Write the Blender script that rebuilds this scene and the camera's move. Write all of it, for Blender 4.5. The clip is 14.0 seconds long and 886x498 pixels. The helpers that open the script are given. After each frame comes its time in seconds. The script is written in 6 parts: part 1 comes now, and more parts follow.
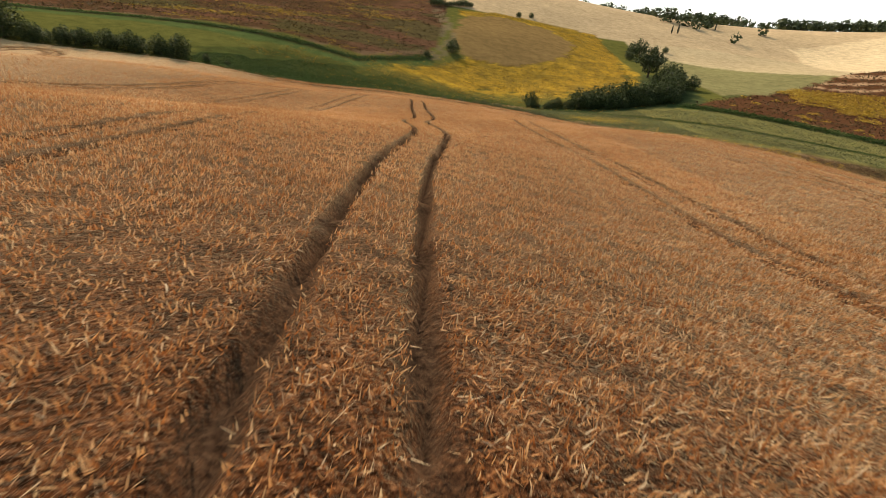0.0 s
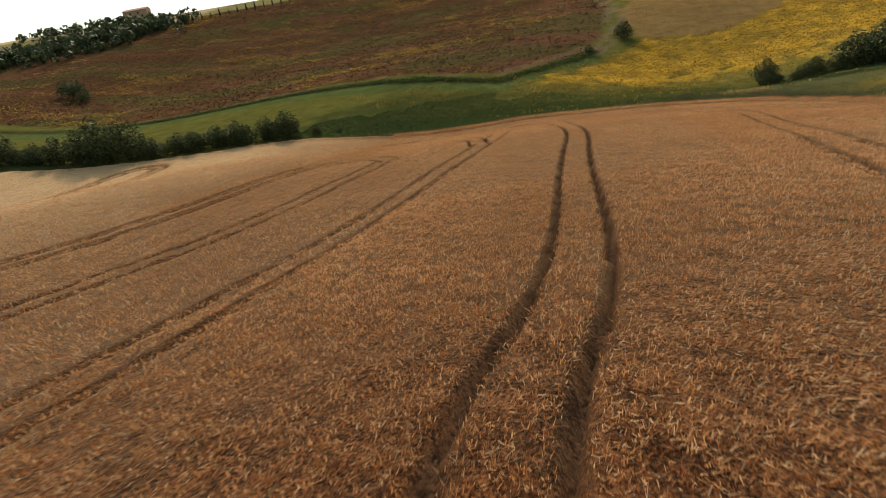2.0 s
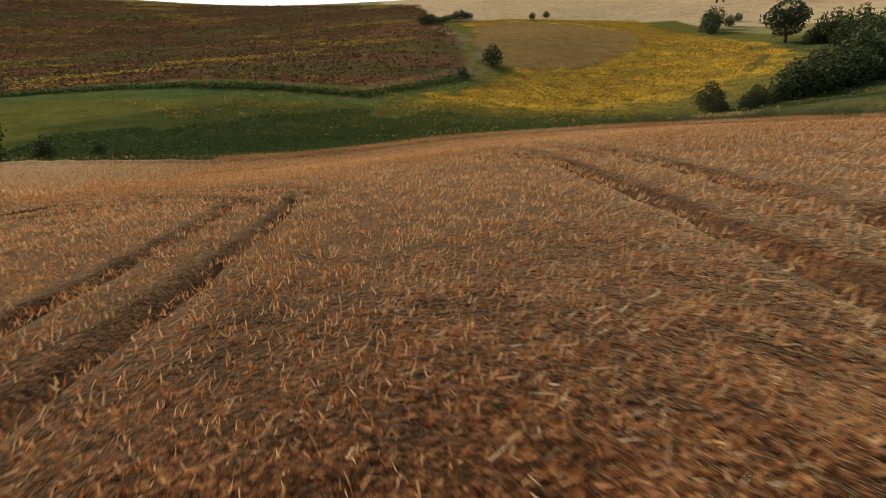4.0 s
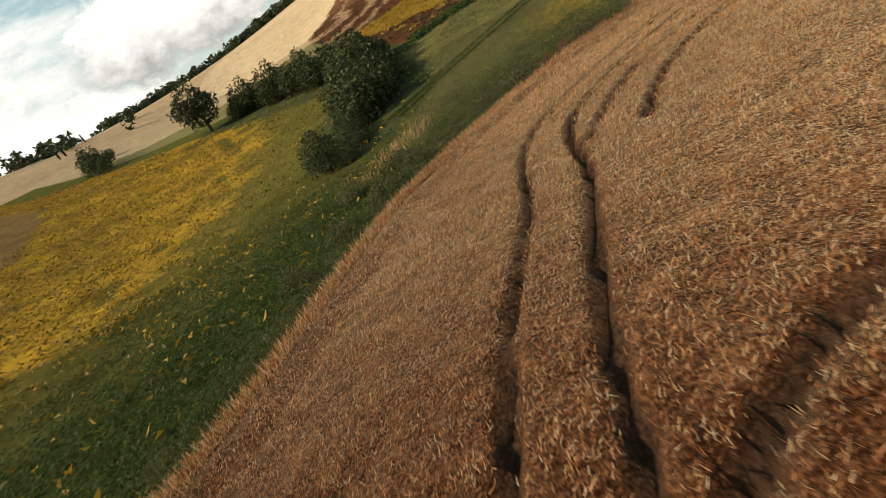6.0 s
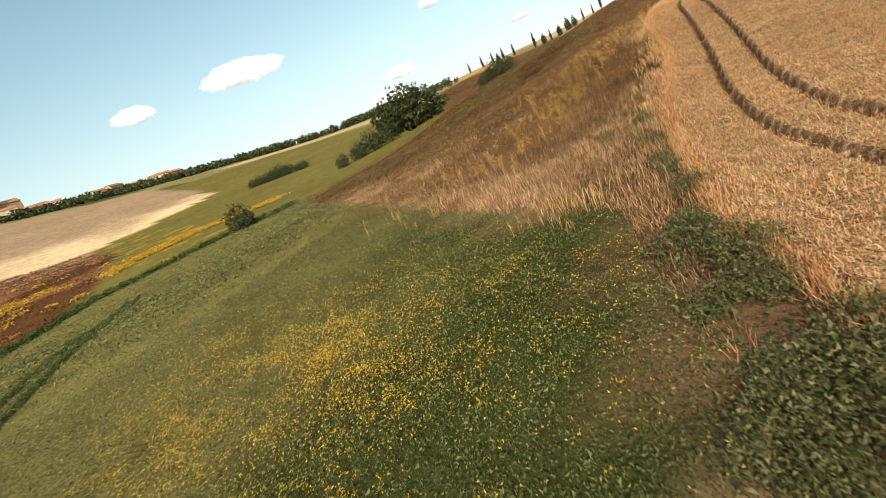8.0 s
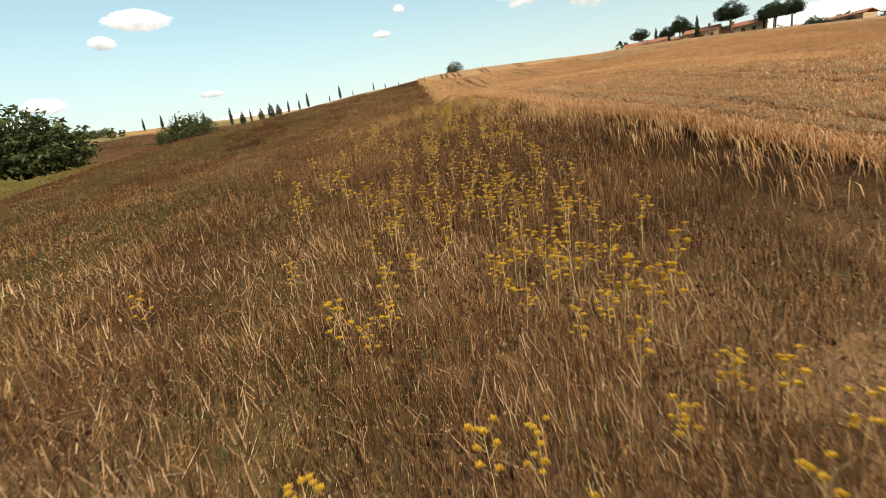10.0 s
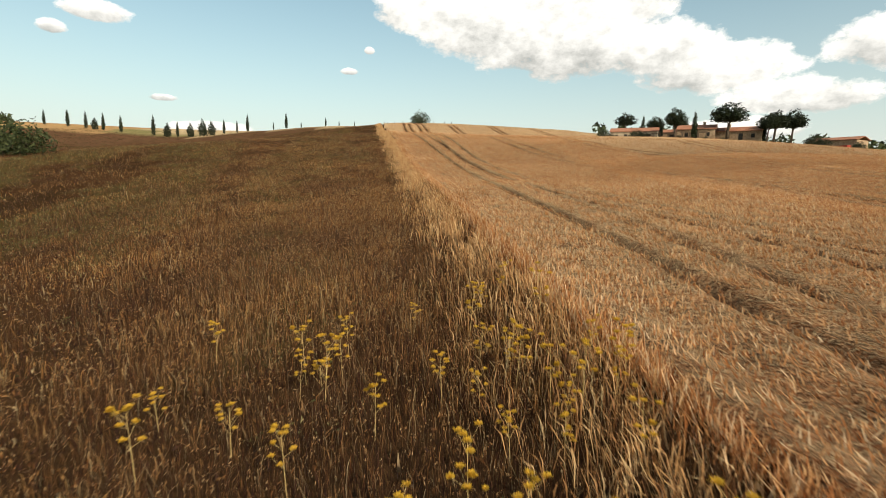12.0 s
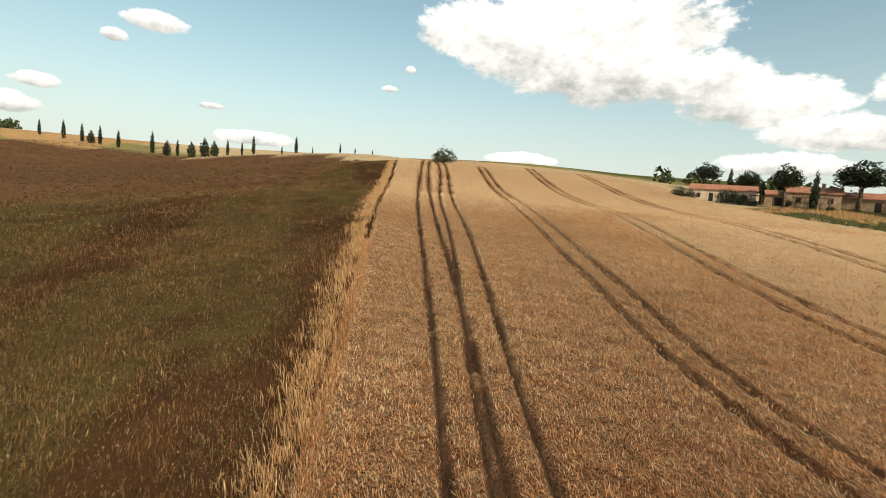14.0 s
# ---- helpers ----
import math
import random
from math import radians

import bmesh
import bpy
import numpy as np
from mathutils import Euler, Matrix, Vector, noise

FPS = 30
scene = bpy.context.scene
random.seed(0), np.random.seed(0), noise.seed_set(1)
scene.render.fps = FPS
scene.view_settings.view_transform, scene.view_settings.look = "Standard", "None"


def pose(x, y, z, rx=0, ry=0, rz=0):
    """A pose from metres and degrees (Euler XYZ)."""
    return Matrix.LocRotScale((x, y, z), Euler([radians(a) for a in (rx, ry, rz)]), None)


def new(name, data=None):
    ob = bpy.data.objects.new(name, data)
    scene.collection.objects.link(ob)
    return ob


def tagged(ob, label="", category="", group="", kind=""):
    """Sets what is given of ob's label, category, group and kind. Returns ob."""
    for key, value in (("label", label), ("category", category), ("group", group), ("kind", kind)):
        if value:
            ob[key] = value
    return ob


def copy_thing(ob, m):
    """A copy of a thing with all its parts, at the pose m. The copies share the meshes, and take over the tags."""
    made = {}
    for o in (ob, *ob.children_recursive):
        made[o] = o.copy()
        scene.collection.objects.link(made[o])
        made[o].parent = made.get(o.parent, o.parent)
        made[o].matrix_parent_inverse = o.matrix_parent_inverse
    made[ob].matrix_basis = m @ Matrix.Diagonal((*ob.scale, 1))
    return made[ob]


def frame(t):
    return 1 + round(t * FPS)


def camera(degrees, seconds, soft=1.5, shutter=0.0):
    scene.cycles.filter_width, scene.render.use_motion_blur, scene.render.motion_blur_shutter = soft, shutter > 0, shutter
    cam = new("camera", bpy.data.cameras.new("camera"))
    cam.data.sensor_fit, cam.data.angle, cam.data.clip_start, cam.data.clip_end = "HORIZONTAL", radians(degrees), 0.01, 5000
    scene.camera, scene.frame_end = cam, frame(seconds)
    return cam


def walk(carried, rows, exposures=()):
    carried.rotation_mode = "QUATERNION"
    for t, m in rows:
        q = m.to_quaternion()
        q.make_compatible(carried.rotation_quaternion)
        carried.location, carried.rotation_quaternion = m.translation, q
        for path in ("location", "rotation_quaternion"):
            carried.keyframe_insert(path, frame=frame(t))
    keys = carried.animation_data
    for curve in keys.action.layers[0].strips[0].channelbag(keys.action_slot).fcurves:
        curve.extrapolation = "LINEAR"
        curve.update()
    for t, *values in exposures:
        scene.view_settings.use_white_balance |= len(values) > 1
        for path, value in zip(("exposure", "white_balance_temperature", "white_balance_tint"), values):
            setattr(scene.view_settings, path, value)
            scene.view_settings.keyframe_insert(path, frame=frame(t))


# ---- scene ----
cam = camera(83.4, 14.0, soft=0.85, shutter=0.07)
PATH = [
    (0, 0.35, 0.10, 0.62, 65.19, -5.35, 2.18),
    (0.5, 1.57, 7.48, 0.01, 65.95, 0.51, 10.29),
    (1, 1.76, 16.83, -0.48, 67.43, 8.14, 18.26),
    (1.5, 0.99, 25.48, -1.01, 68.59, 12.64, 22.37),
    (2, -0.87, 35.28, -1.84, 67.56, 10.88, 18.87),
    (2.2, -1.75, 39.10, -2.57, 66.98, 9.04, 16.17),
    (3.2, -11.44, 53.86, -6.37, 67.86, 3.08, 7.69),
    (4.3, -21.49, 72.20, -8.95, 69.97, 8.56, -9.90),
    (4.5, -22.04, 76.89, -9.08, 69.74, 11.14, -15.78),
    (5, -25.96, 87.69, -8.85, 66.71, 19.01, -36.59),
    (5.5, -23.35, 99.06, -9.18, 59.93, 26.12, -57.60),
    (6, -16.47, 109.40, -9.82, 61.97, 27.83, -74.97),
    (6.5, -8.79, 116.37, -10.75, 69.68, 26.04, -90.58),
    (7, 0.89, 120.34, -11.20, 71.53, 28.99, -111.03),
    (7.5, 9.86, 121.17, -11.10, 69.05, 29.04, -133.01),
    (8, 18.24, 117.90, -10.95, 76.33, 23.08, -146.03),
    (8.2, 20.84, 115.84, -10.74, 77.33, 21.65, -150.86),
    (9.2, 30.84, 102.49, -10.76, 76.09, 13.80, -172.47),
    (10.3, 35.67, 84.71, -10.48, 79.66, 6.92, 177.75),
    (10.5, 36.03, 81.56, -10.14, 82.62, 6.16, 178.08),
    (11, 35.78, 72.87, -8.85, 86.70, 3.80, 178.34),
    (11.5, 35.36, 64.20, -7.19, 84.15, 0.71, 173.77),
    (12, 34.50, 54.93, -5.44, 81.89, -1.18, 173.34),
    (12.5, 33.41, 46.00, -3.50, 80.13, -2.07, 173.82),
    (13, 31.82, 35.78, -1.06, 79.06, -2.49, 174.53),
    (13.5, 30.26, 26.09, 1.38, 79.31, -3.24, 176.00),
    (14, 28.67, 15.66, 4.67, 83.86, -4.36, 177.03),
]
walk(cam, [(t, pose(x, y, z, rx, ry, rz)) for t, x, y, z, rx, ry, rz in PATH],
     exposures=[(0, 0.48), (2.2, 0.16), (4.3, 0.0), (5.2, -0.08), (6.3, 0.08), (7.5, 0.4), (8.5, 0.45), (10.3, 0.28), (14, 0.14)])

# ---- sun, sky and clouds ----
SUN_AZ, SUN_EL = -28.0, 34.0          # degrees clockwise from +y, and above the horizon
sun_way = Vector((math.sin(radians(SUN_AZ)) * math.cos(radians(SUN_EL)),
                  math.cos(radians(SUN_AZ)) * math.cos(radians(SUN_EL)), math.sin(radians(SUN_EL))))
sun = new("sun", bpy.data.lights.new("sun", "SUN"))
sun.data.energy, sun.data.angle, sun.data.color = 4.6, radians(0.6), (1.0, 0.86, 0.66)
sun.rotation_euler = sun_way.to_track_quat("Z", "Y").to_euler()

# blobs of cloud: azimuth, elevation, half width, half height, in degrees
CLOUDS_SOUTH = [(186, 17.6, 8.5, 3.6), (195, 18.6, 11, 5.2), (204, 18.0, 8.5, 4.8), (200, 14.2, 12, 5.0), (192, 15.5, 9, 4), (209, 13.0, 7, 3.6), (214, 10.8, 8, 3.0), (221, 8.0, 7, 2.2), (228, 12, 6, 3.2),
                (217, 5.2, 6, 1.5), (152.8, 14.1, 3.0, 1.2), (149.6, 12.2, 1.3, 0.8), (61, 9.4, 7, 3.0), (53, 8.0, 7, 3.8), (128.8, 13.0, 4.6, 1.5), (46, 9, 7, 5),
                (117.5, 12.5, 2.2, 1.0), (191.5, 4.6, 4, 0.9), (176.2, 11.1, 1.2, 0.5), (178.3, 13.3, 0.7, 0.5), (162, 4.4, 5, 1.0), (157.8, 7.2, 1.8, 0.45), (144, 7.2, 2.0, 0.8), (142, 5, 3, 1.2)]
CLOUDS_NORTH = [(-45, 22, 45, 13), (15, 14, 24, 7), (30, 26, 30, 9), (-20, 8, 40, 6), (24, 8, 26, 9)]


def build_world():
    world = bpy.data.worlds.new("sky")
    scene.world = world
    world.use_nodes = True
    nt = world.node_tree
    nt.nodes.clear()
    N, L = nt.nodes.new, nt.links.new

    def mth(op, a, b=None, c=None):
        n = N("ShaderNodeMath")
        n.operation = op
        for i, v in enumerate((a, b, c)):
            if v is None:
                continue
            if isinstance(v, (int, float)):
                n.inputs[i].default_value = v
            else:
                L(v, n.inputs[i])
        return n.outputs[0]

    co = N("ShaderNodeTexCoord").outputs["Generated"]
    sep = N("ShaderNodeSeparateXYZ")
    L(co, sep.inputs[0])
    x, y, z = sep.outputs
    el = mth("MULTIPLY", mth("ARCSINE", z), 57.29578)
    az_n = mth("MULTIPLY", mth("ARCTAN2", x, y), 57.29578)
    az_s = mth("ADD", mth("MULTIPLY", mth("ARCTAN2", mth("MULTIPLY", x, -1), mth("MULTIPLY", y, -1)), 57.29578), 180)

    def noise_of(scale, detail, stretch):
        mp = N("ShaderNodeMapping")
        mp.inputs["Scale"].default_value = (1, 1, stretch)
        L(co, mp.inputs[0])
        n = N("ShaderNodeTexNoise")
        n.inputs["Scale"].default_value, n.inputs["Detail"].default_value, n.inputs["Roughness"].default_value = scale, detail, 0.62
        L(mp.outputs[0], n.inputs["Vector"])
        return n.outputs[0]

    n1, n2 = noise_of(9, 8, 1.6), noise_of(34, 6, 1.5)
    n3 = noise_of(5, 9, 3.5)

    def field(blobs, az):
        """How deep a direction lies in the blobs, and how high within the blob it lies in most."""
        f, rise, total = None, None, None
        for a, e, w, h in blobs:
            u = mth("DIVIDE", mth("SUBTRACT", az, a), w)
            v0 = mth("DIVIDE", mth("SUBTRACT", el, e), h)
            v = mth("MAXIMUM", v0, mth("MULTIPLY", v0, -1.35))          # flatter underneath
            g = mth("SUBTRACT", 1.0, mth("ADD", mth("MULTIPLY", u, u), mth("MULTIPLY", v, v)))
            k = mth("POWER", 2.718, mth("MULTIPLY", mth("MAXIMUM", g, -8.0), 2.5))
            kv = mth("MULTIPLY", k, mth("MINIMUM", mth("MAXIMUM", v0, -1.5), 1.5))
            f, rise, total = (g, kv, k) if f is None else (mth("MAXIMUM", f, g), mth("ADD", rise, kv), mth("ADD", total, k))
        rise = mth("DIVIDE", rise, mth("ADD", total, 0.0001))
        return f, rise

    fs, rise = field(CLOUDS_SOUTH, az_s)
    fs = mth("ADD", fs, mth("ADD", mth("MULTIPLY", mth("SUBTRACT", n1, 0.5), 2.0), mth("MULTIPLY", mth("SUBTRACT", n2, 0.5), 1.2)))
    fs = mth("MULTIPLY", mth("SUBTRACT", fs, 0.10), 3.0)
    fn, _ = field(CLOUDS_NORTH, az_n)
    fn = mth("ADD", fn, mth("MULTIPLY", mth("SUBTRACT", n3, 0.5), 3.4))
    fn = mth("MULTIPLY", fn, 1.3)
    clampn = N("ShaderNodeClamp")
    L(mth("MAXIMUM", fs, fn), clampn.inputs[0])
    mask = mth("SMOOTH_MIN", clampn.outputs[0], 1.0, 0.1)
    # billows: greyer underneath, bright on top
    near = N("ShaderNodeClamp")
    L(mth("ADD", fs, 0.6), near.inputs[0])
    rise = mth("MULTIPLY", mth("MINIMUM", mth("MAXIMUM", rise, -1.0), 1.0), near.outputs[0])
    rise = mth("ADD", rise, mth("MULTIPLY", mth("SUBTRACT", 1.0, near.outputs[0]), 0.5))
    lift = mth("ADD", mth("MULTIPLY", rise, 0.24), mth("ADD", mth("MULTIPLY", n1, 0.55), mth("MULTIPLY", n2, 0.35)))
    ramp = N("ShaderNodeValToRGB")
    L(lift, ramp.inputs[0])
    ramp.color_ramp.elements[0].position, ramp.color_ramp.elements[0].color = 0.26, (0.40, 0.40, 0.37, 1)
    ramp.color_ramp.elements[1].position, ramp.color_ramp.elements[1].color = 0.52, (1.0, 0.97, 0.90, 1)
    sky = N("ShaderNodeTexSky")
    sky.sky_type, sky.sun_disc = "NISHITA", False
    sky.sun_elevation, sky.sun_rotation = radians(SUN_EL), radians(SUN_AZ)
    sky.air_density, sky.dust_density, sky.ozone_density = 1.0, 3.0, 0.0
    tint = N("ShaderNodeMix")
    tint.data_type, tint.blend_type = "RGBA", "MULTIPLY"
    tint.inputs["Factor"].default_value = 1.0
    L(sky.outputs[0], tint.inputs["A"])
    tint.inputs["B"].default_value = (0.95, 1.19, 1.02, 1)
    # milky haze low over the land
    haze = N("ShaderNodeMix")
    haze.data_type = "RGBA"
    hz_f = mth("MULTIPLY", mth("POWER", 2.718, mth("MULTIPLY", mth("MAXIMUM", el, 0.0), -0.105)), 0.92)
    L(hz_f, haze.inputs["Factor"])
    L(tint.outputs["Result"], haze.inputs["A"])
    haze.inputs["B"].default_value = (6.7, 6.85, 6.6, 1)
    b1, b2, mix, out = N("ShaderNodeBackground"), N("ShaderNodeBackground"), N("ShaderNodeMixShader"), N("ShaderNodeOutputWorld")
    L(haze.outputs["Result"], b1.inputs[0])
    b1.inputs[1].default_value = 0.13
    L(ramp.outputs[0], b2.inputs[0])
    b2.inputs[1].default_value = 1.12
    L(mask, mix.inputs[0])
    L(b1.outputs[0], mix.inputs[1])
    L(b2.outputs[0], mix.inputs[2])
    L(mix.outputs[0], out.inputs[0])


build_world()

# ---- the lie of the land: broad swells (x, y, spread, height) ----
LAND_BASE = 5.65
SWELLS_NEAR = [(-70, 110, 30, -9.77), (-10, 170, 30, -5.87), (-90, 50, 30, -9.20), (90, 30, 30, -5.97), (130, 110, 30, -6.94), (-30, 90, 30, -9.85),
    (130, -50, 30, -7.33), (-130, -10, 30, -5.28), (30, 10, 30, -4.93), (-150, 90, 30, -6.29), (-70, -10, 30, -4.06), (30, -130, 30, 2.10),
    (30, 170, 30, -7.38), (90, 90, 30, -5.56), (-10, -90, 30, -3.62), (130, 10, 30, -3.04), (-10, 130, 30, -4.37), (-30, 30, 30, -3.49),
    (130, 150, 30, -5.78), (70, -70, 30, -0.80), (-70, -70, 30, -2.50), (-70, 170, 30, -2.66), (-30, -130, 30, 1.01), (-110, 130, 30, -4.18)]
SWELLS_VALLEY = [(-150, 50, 30, -2.87), (50, 50, 30, -3.11), (10, -30, 30, -1.83), (70, -10, 30, -2.53), (130, 50, 30, -2.94), (90, 130, 30, -1.89),
    (90, -90, 30, -3.00), (30, 110, 45, -15.31), (-150, -220, 45, 7.89), (90, 200, 45, -11.19), (-150, 170, 45, -9.20), (120, -130, 45, -4.29),
    (180, 260, 45, -12.98), (-60, 230, 45, -7.74), (60, 260, 45, -7.60), (150, -190, 45, -4.68), (-150, 260, 45, -4.01), (210, -70, 45, -2.86)]
SWELLS_HILLS = [(0, -200, 80, 10.47), (-500, 400, 160, 24.63), (200, 50, 80, -15.44), (600, 100, 160, 29.0), (200, -300, 80, 8.38), (-100, 600, 160, 30.89),
    (500, 400, 160, 16.77), (600, -300, 160, 31.0), (-500, -100, 160, 4.33), (-50, -350, 80, 18.26), (-700, 200, 160, 20.03), (-400, 600, 160, 16.73),
    (-400, -400, 160, 9.06), (-200, 350, 80, 10.95), (100, -400, 80, 17.42)]
SWELLS_FAR = [(700, 400, 160, 16.76), (500, -100, 160, 12.00), (-700, 500, 160, 25.71), (350, 150, 80, 3.88), (300, -350, 80, 8.53), (-350, 300, 80, 7.68),
    (0, 400, 80, 9.09), (-200, -350, 80, 11.18), (700, 100, 160, 20.10), (-250, 0, 80, -8.44), (-600, 200, 160, 19.49), (-250, 450, 80, 7.15),
    (200, 600, 160, 5.81), (500, 200, 160, 16.50), (-400, 500, 160, 20.53)]


def land(x, y):
    """Height of the ground at arrays or numbers x, y."""
    x, y = np.asarray(x, float), np.asarray(y, float)
    z = np.full(np.broadcast(x, y).shape, LAND_BASE)
    for sx, sy, spread, high in SWELLS_NEAR + SWELLS_VALLEY + SWELLS_HILLS + SWELLS_FAR:
        z = z + high * np.exp(-((x - sx) ** 2 + (y - sy) ** 2) / (2 * spread * spread))
    for sx, sy, spread, high in SWELLS_LANE:
        z = z + high * np.exp(-((x - sx) ** 2 + (y - sy) ** 2) / (2 * spread * spread))
    # the western part of the wheat hill leans down a little towards the south
    lean = np.clip((26 - x) / 16, 0, 1) * np.clip((x + 140) / 60, 0, 1) * np.clip((y + 15) / 30, 0, 1) * np.clip((130 - y) / 60, 0, None).clip(0, 2.2)
    z = z - 0.9 * lean
    # gentle knolls and hollows of the wheat hill, on a 20 m grid
    for j, row in enumerate(KNOLLS):
        for i, high in enumerate(row):
            if high:
                z = z + high * np.exp(-((x + 110 - 20 * i) ** 2 + (y - 20 * j) ** 2) / 578)
    return z


KNOLLS = [
    (0, 0, 0, 0, 0.1, -0.3, -0.1, 0.1, -0.1, 0.1),
    (0, 0, 0, 0, 0.4, 1.2, -0.1, -0.1, 0.1, -0.1),
    (0, 0, 0.1, 0, -0.9, -1.2, 0.1, 0, -0.1, 0.2),
    (0, -0.2, 0.3, 0.7, -1.4, -0.2, 0.3, 0, 0, -0.2),
    (-0.3, -1.2, 0, 2, 0.8, 1.6, -0.3, -0.5, 0.4, 0),
    (-0.5, -0.7, 0.3, 0.9, 1, 2.1, 0.2, -0.8, 0.6, 0),
    (-0.1, 0.8, 1, -0.2, -1, 0.1, 0.5, -0.3, 0.3, -0.1),
    (0, 0.2, 0.2, 0.1, -0.1, -0.2, -0.4, -0.4, 0.1, 0),
    (0, -0.1, -0.1, 0, 0.1, 0.1, 0.1, 0.1, 0, 0),
]


SWELLS_LANE = [(78, -221, 20, 3.5), (113, -229, 17, 2.6), (50, -214, 14, 1.6), (-30, 0, 20, -1.5), (-76, -92, 15, 1.7), (-52, -114, 10, -1.2)]


def hz(x, y):
    return float(soil(np.array([float(x)]), np.array([float(y)]))[0])



def waves(x, y, scale, seed):
    """Smooth noise between about -1 and 1, made of a few turned sines."""
    r = np.random.default_rng(seed)
    v = np.zeros(np.broadcast(x, y).shape)
    for k in range(6):
        a, f, p = r.uniform(0, 6.28), (0.6 + 0.35 * k) * 6.28 / scale, r.uniform(0, 6.28)
        v = v + np.sin((x * np.cos(a) + y * np.sin(a)) * f + p + 1.3 * np.sin((y * np.cos(a) - x * np.sin(a)) * f * 0.6 + 2 * p)) / (1 + 0.35 * k)
    return v / 2.6


def inside(poly, x, y):
    """True where x, y lie in the polygon."""
    hit = np.zeros(x.shape, bool)
    for (ax, ay), (bx, by) in zip(poly, poly[1:] + poly[:1]):
        if ay == by:
            continue
        c = ((ay > y) != (by > y)) & (x < (bx - ax) * (y - ay) / (by - ay) + ax)
        hit ^= c
    return hit


def away(line, x, y):
    """Distance from x, y to a polyline."""
    d = np.full(x.shape, 1e9)
    for (ax, ay), (bx, by) in zip(line, line[1:]):
        dx, dy = bx - ax, by - ay
        s = np.clip(((x - ax) * dx + (y - ay) * dy) / (dx * dx + dy * dy), 0, 1)
        d = np.minimum(d, np.hypot(x - ax - s * dx, y - ay - s * dy))
    return d


def mixto(c, w, to):
    w = np.clip(w, 0, 1)[:, None]
    c[:, :3] = c[:, :3] * (1 - w) + np.array(to) * w


# ---- plan of the fields ----
WHEAT_EAST = [(35.5, -135), (33.2, -43), (32.4, -23), (31.4, 3), (30.9, 25), (30.9, 40), (30.6, 50), (29.2, 62), (26.6, 71), (24.9, 80), (23.9, 90.5), (22.4, 97), (20.6, 103.8), (18, 109.5), (15, 113.5), (11.6, 116.4), (7.5, 118.6), (2, 120.5), (-3, 120.9), (-8, 120.9), (-12.5, 121.4), (-18.2, 120.8), (-25, 117.4), (-32, 114.4), (-39, 113)]
WHEAT = WHEAT_EAST + [(-46, 112.6), (-54, 111.5), (-70, 105), (-90, 101), (-103, 98), (-133, 93.6), (-170, 96), (-240, 60), (-240, -20), (-150, -32), (-90, -45), (-52, -62),
                      (-44, -92), (-42, -125), (-30, -165), (-12, -175), (20, -150)]
EDGE_LINE = WHEAT_EAST
GREEN_EAST = [(12, 124), (16, 119.4), (16.5, 117.7), (17, 115.7), (18, 113.5), (19.2, 111.4), (20.2, 109.6), (21, 108.2), (22, 106), (23.3, 102.8), (24.2, 101.5), (29.6, 99.4), (40, 94), (59.3, 82.3), (100, 52), (133, 29), (112, 62), (122, 87), (116, 106), (92, 127), (56.6, 138.4), (46.8, 132.1), (34.2, 127.5), (22.4, 127)]
DITCH_NORTH = [(-240, 128), (-130, 134), (-91, 143), (-52, 147.5), (-28, 148), (-9.5, 174)]
YELLOW = [(-16, 152), (-6, 168), (2, 184), (10, 182.5), (19.5, 186), (30, 192), (40, 205), (50, 234), (42, 262), (16, 264), (1, 244), (-3, 258), (20, 274), (50, 276), (67, 272), (66, 228), (61, 195), (58, 178), (44, 165),
          (24, 158), (2, 150)]
FALLOW = [(2, 184), (10, 182.5), (19.5, 186), (30, 192), (40, 205), (50, 234), (42, 262), (16, 264), (1, 244), (-4, 205)]
BROWN_NW = [(-9.5, 176), (-7, 205), (-8, 267), (-16, 330), (-120, 400), (-260, 330), (-330, 240), (-260, 140), (-130, 138), (-91, 147), (-52, 152), (-28, 153)]
DITCH_EAST = [(57, 140), (72, 131), (117, 106.5), (123, 88), (113, 63), (104, 52)]
BROWN_EAST = [(62, 142), (73, 133), (119, 108), (125, 88), (175, 60), (232, 48), (236, 77), (262, 128), (244, 180), (243, 204), (225, 226), (150, 205), (95, 165)]
PALE_EAST = [(150, 205), (225, 226), (243, 204), (244, 180), (262, 128), (236, 77), (232, 48), (250, -20), (400, -60), (450, 40), (470, 130), (440, 210), (430, 300), (300, 340), (180, 300)]
BROWN_SOUTH = [(46, -150), (60, -60), (85, -40), (130, -60), (200, -120), (215, -200), (205, -246), (150, -236), (105, -224), (66, -206)]
FARM_SLOPE = [(-44, -92), (-52, -62), (-90, -45), (-150, -32), (-190, -70), (-140, -112), (-62, -100)]
THICKET_LINE = [(28, 134), (40, 138), (52, 142), (63, 150), (66, 165), (72, 186)]
CROP_LANE = [(26.8, 130.7), (32.6, 127.9), (38.7, 123.5), (44.1, 119.2), (54, 112.4), (66, 106), (83.7, 97.9), (99, 89.3)]
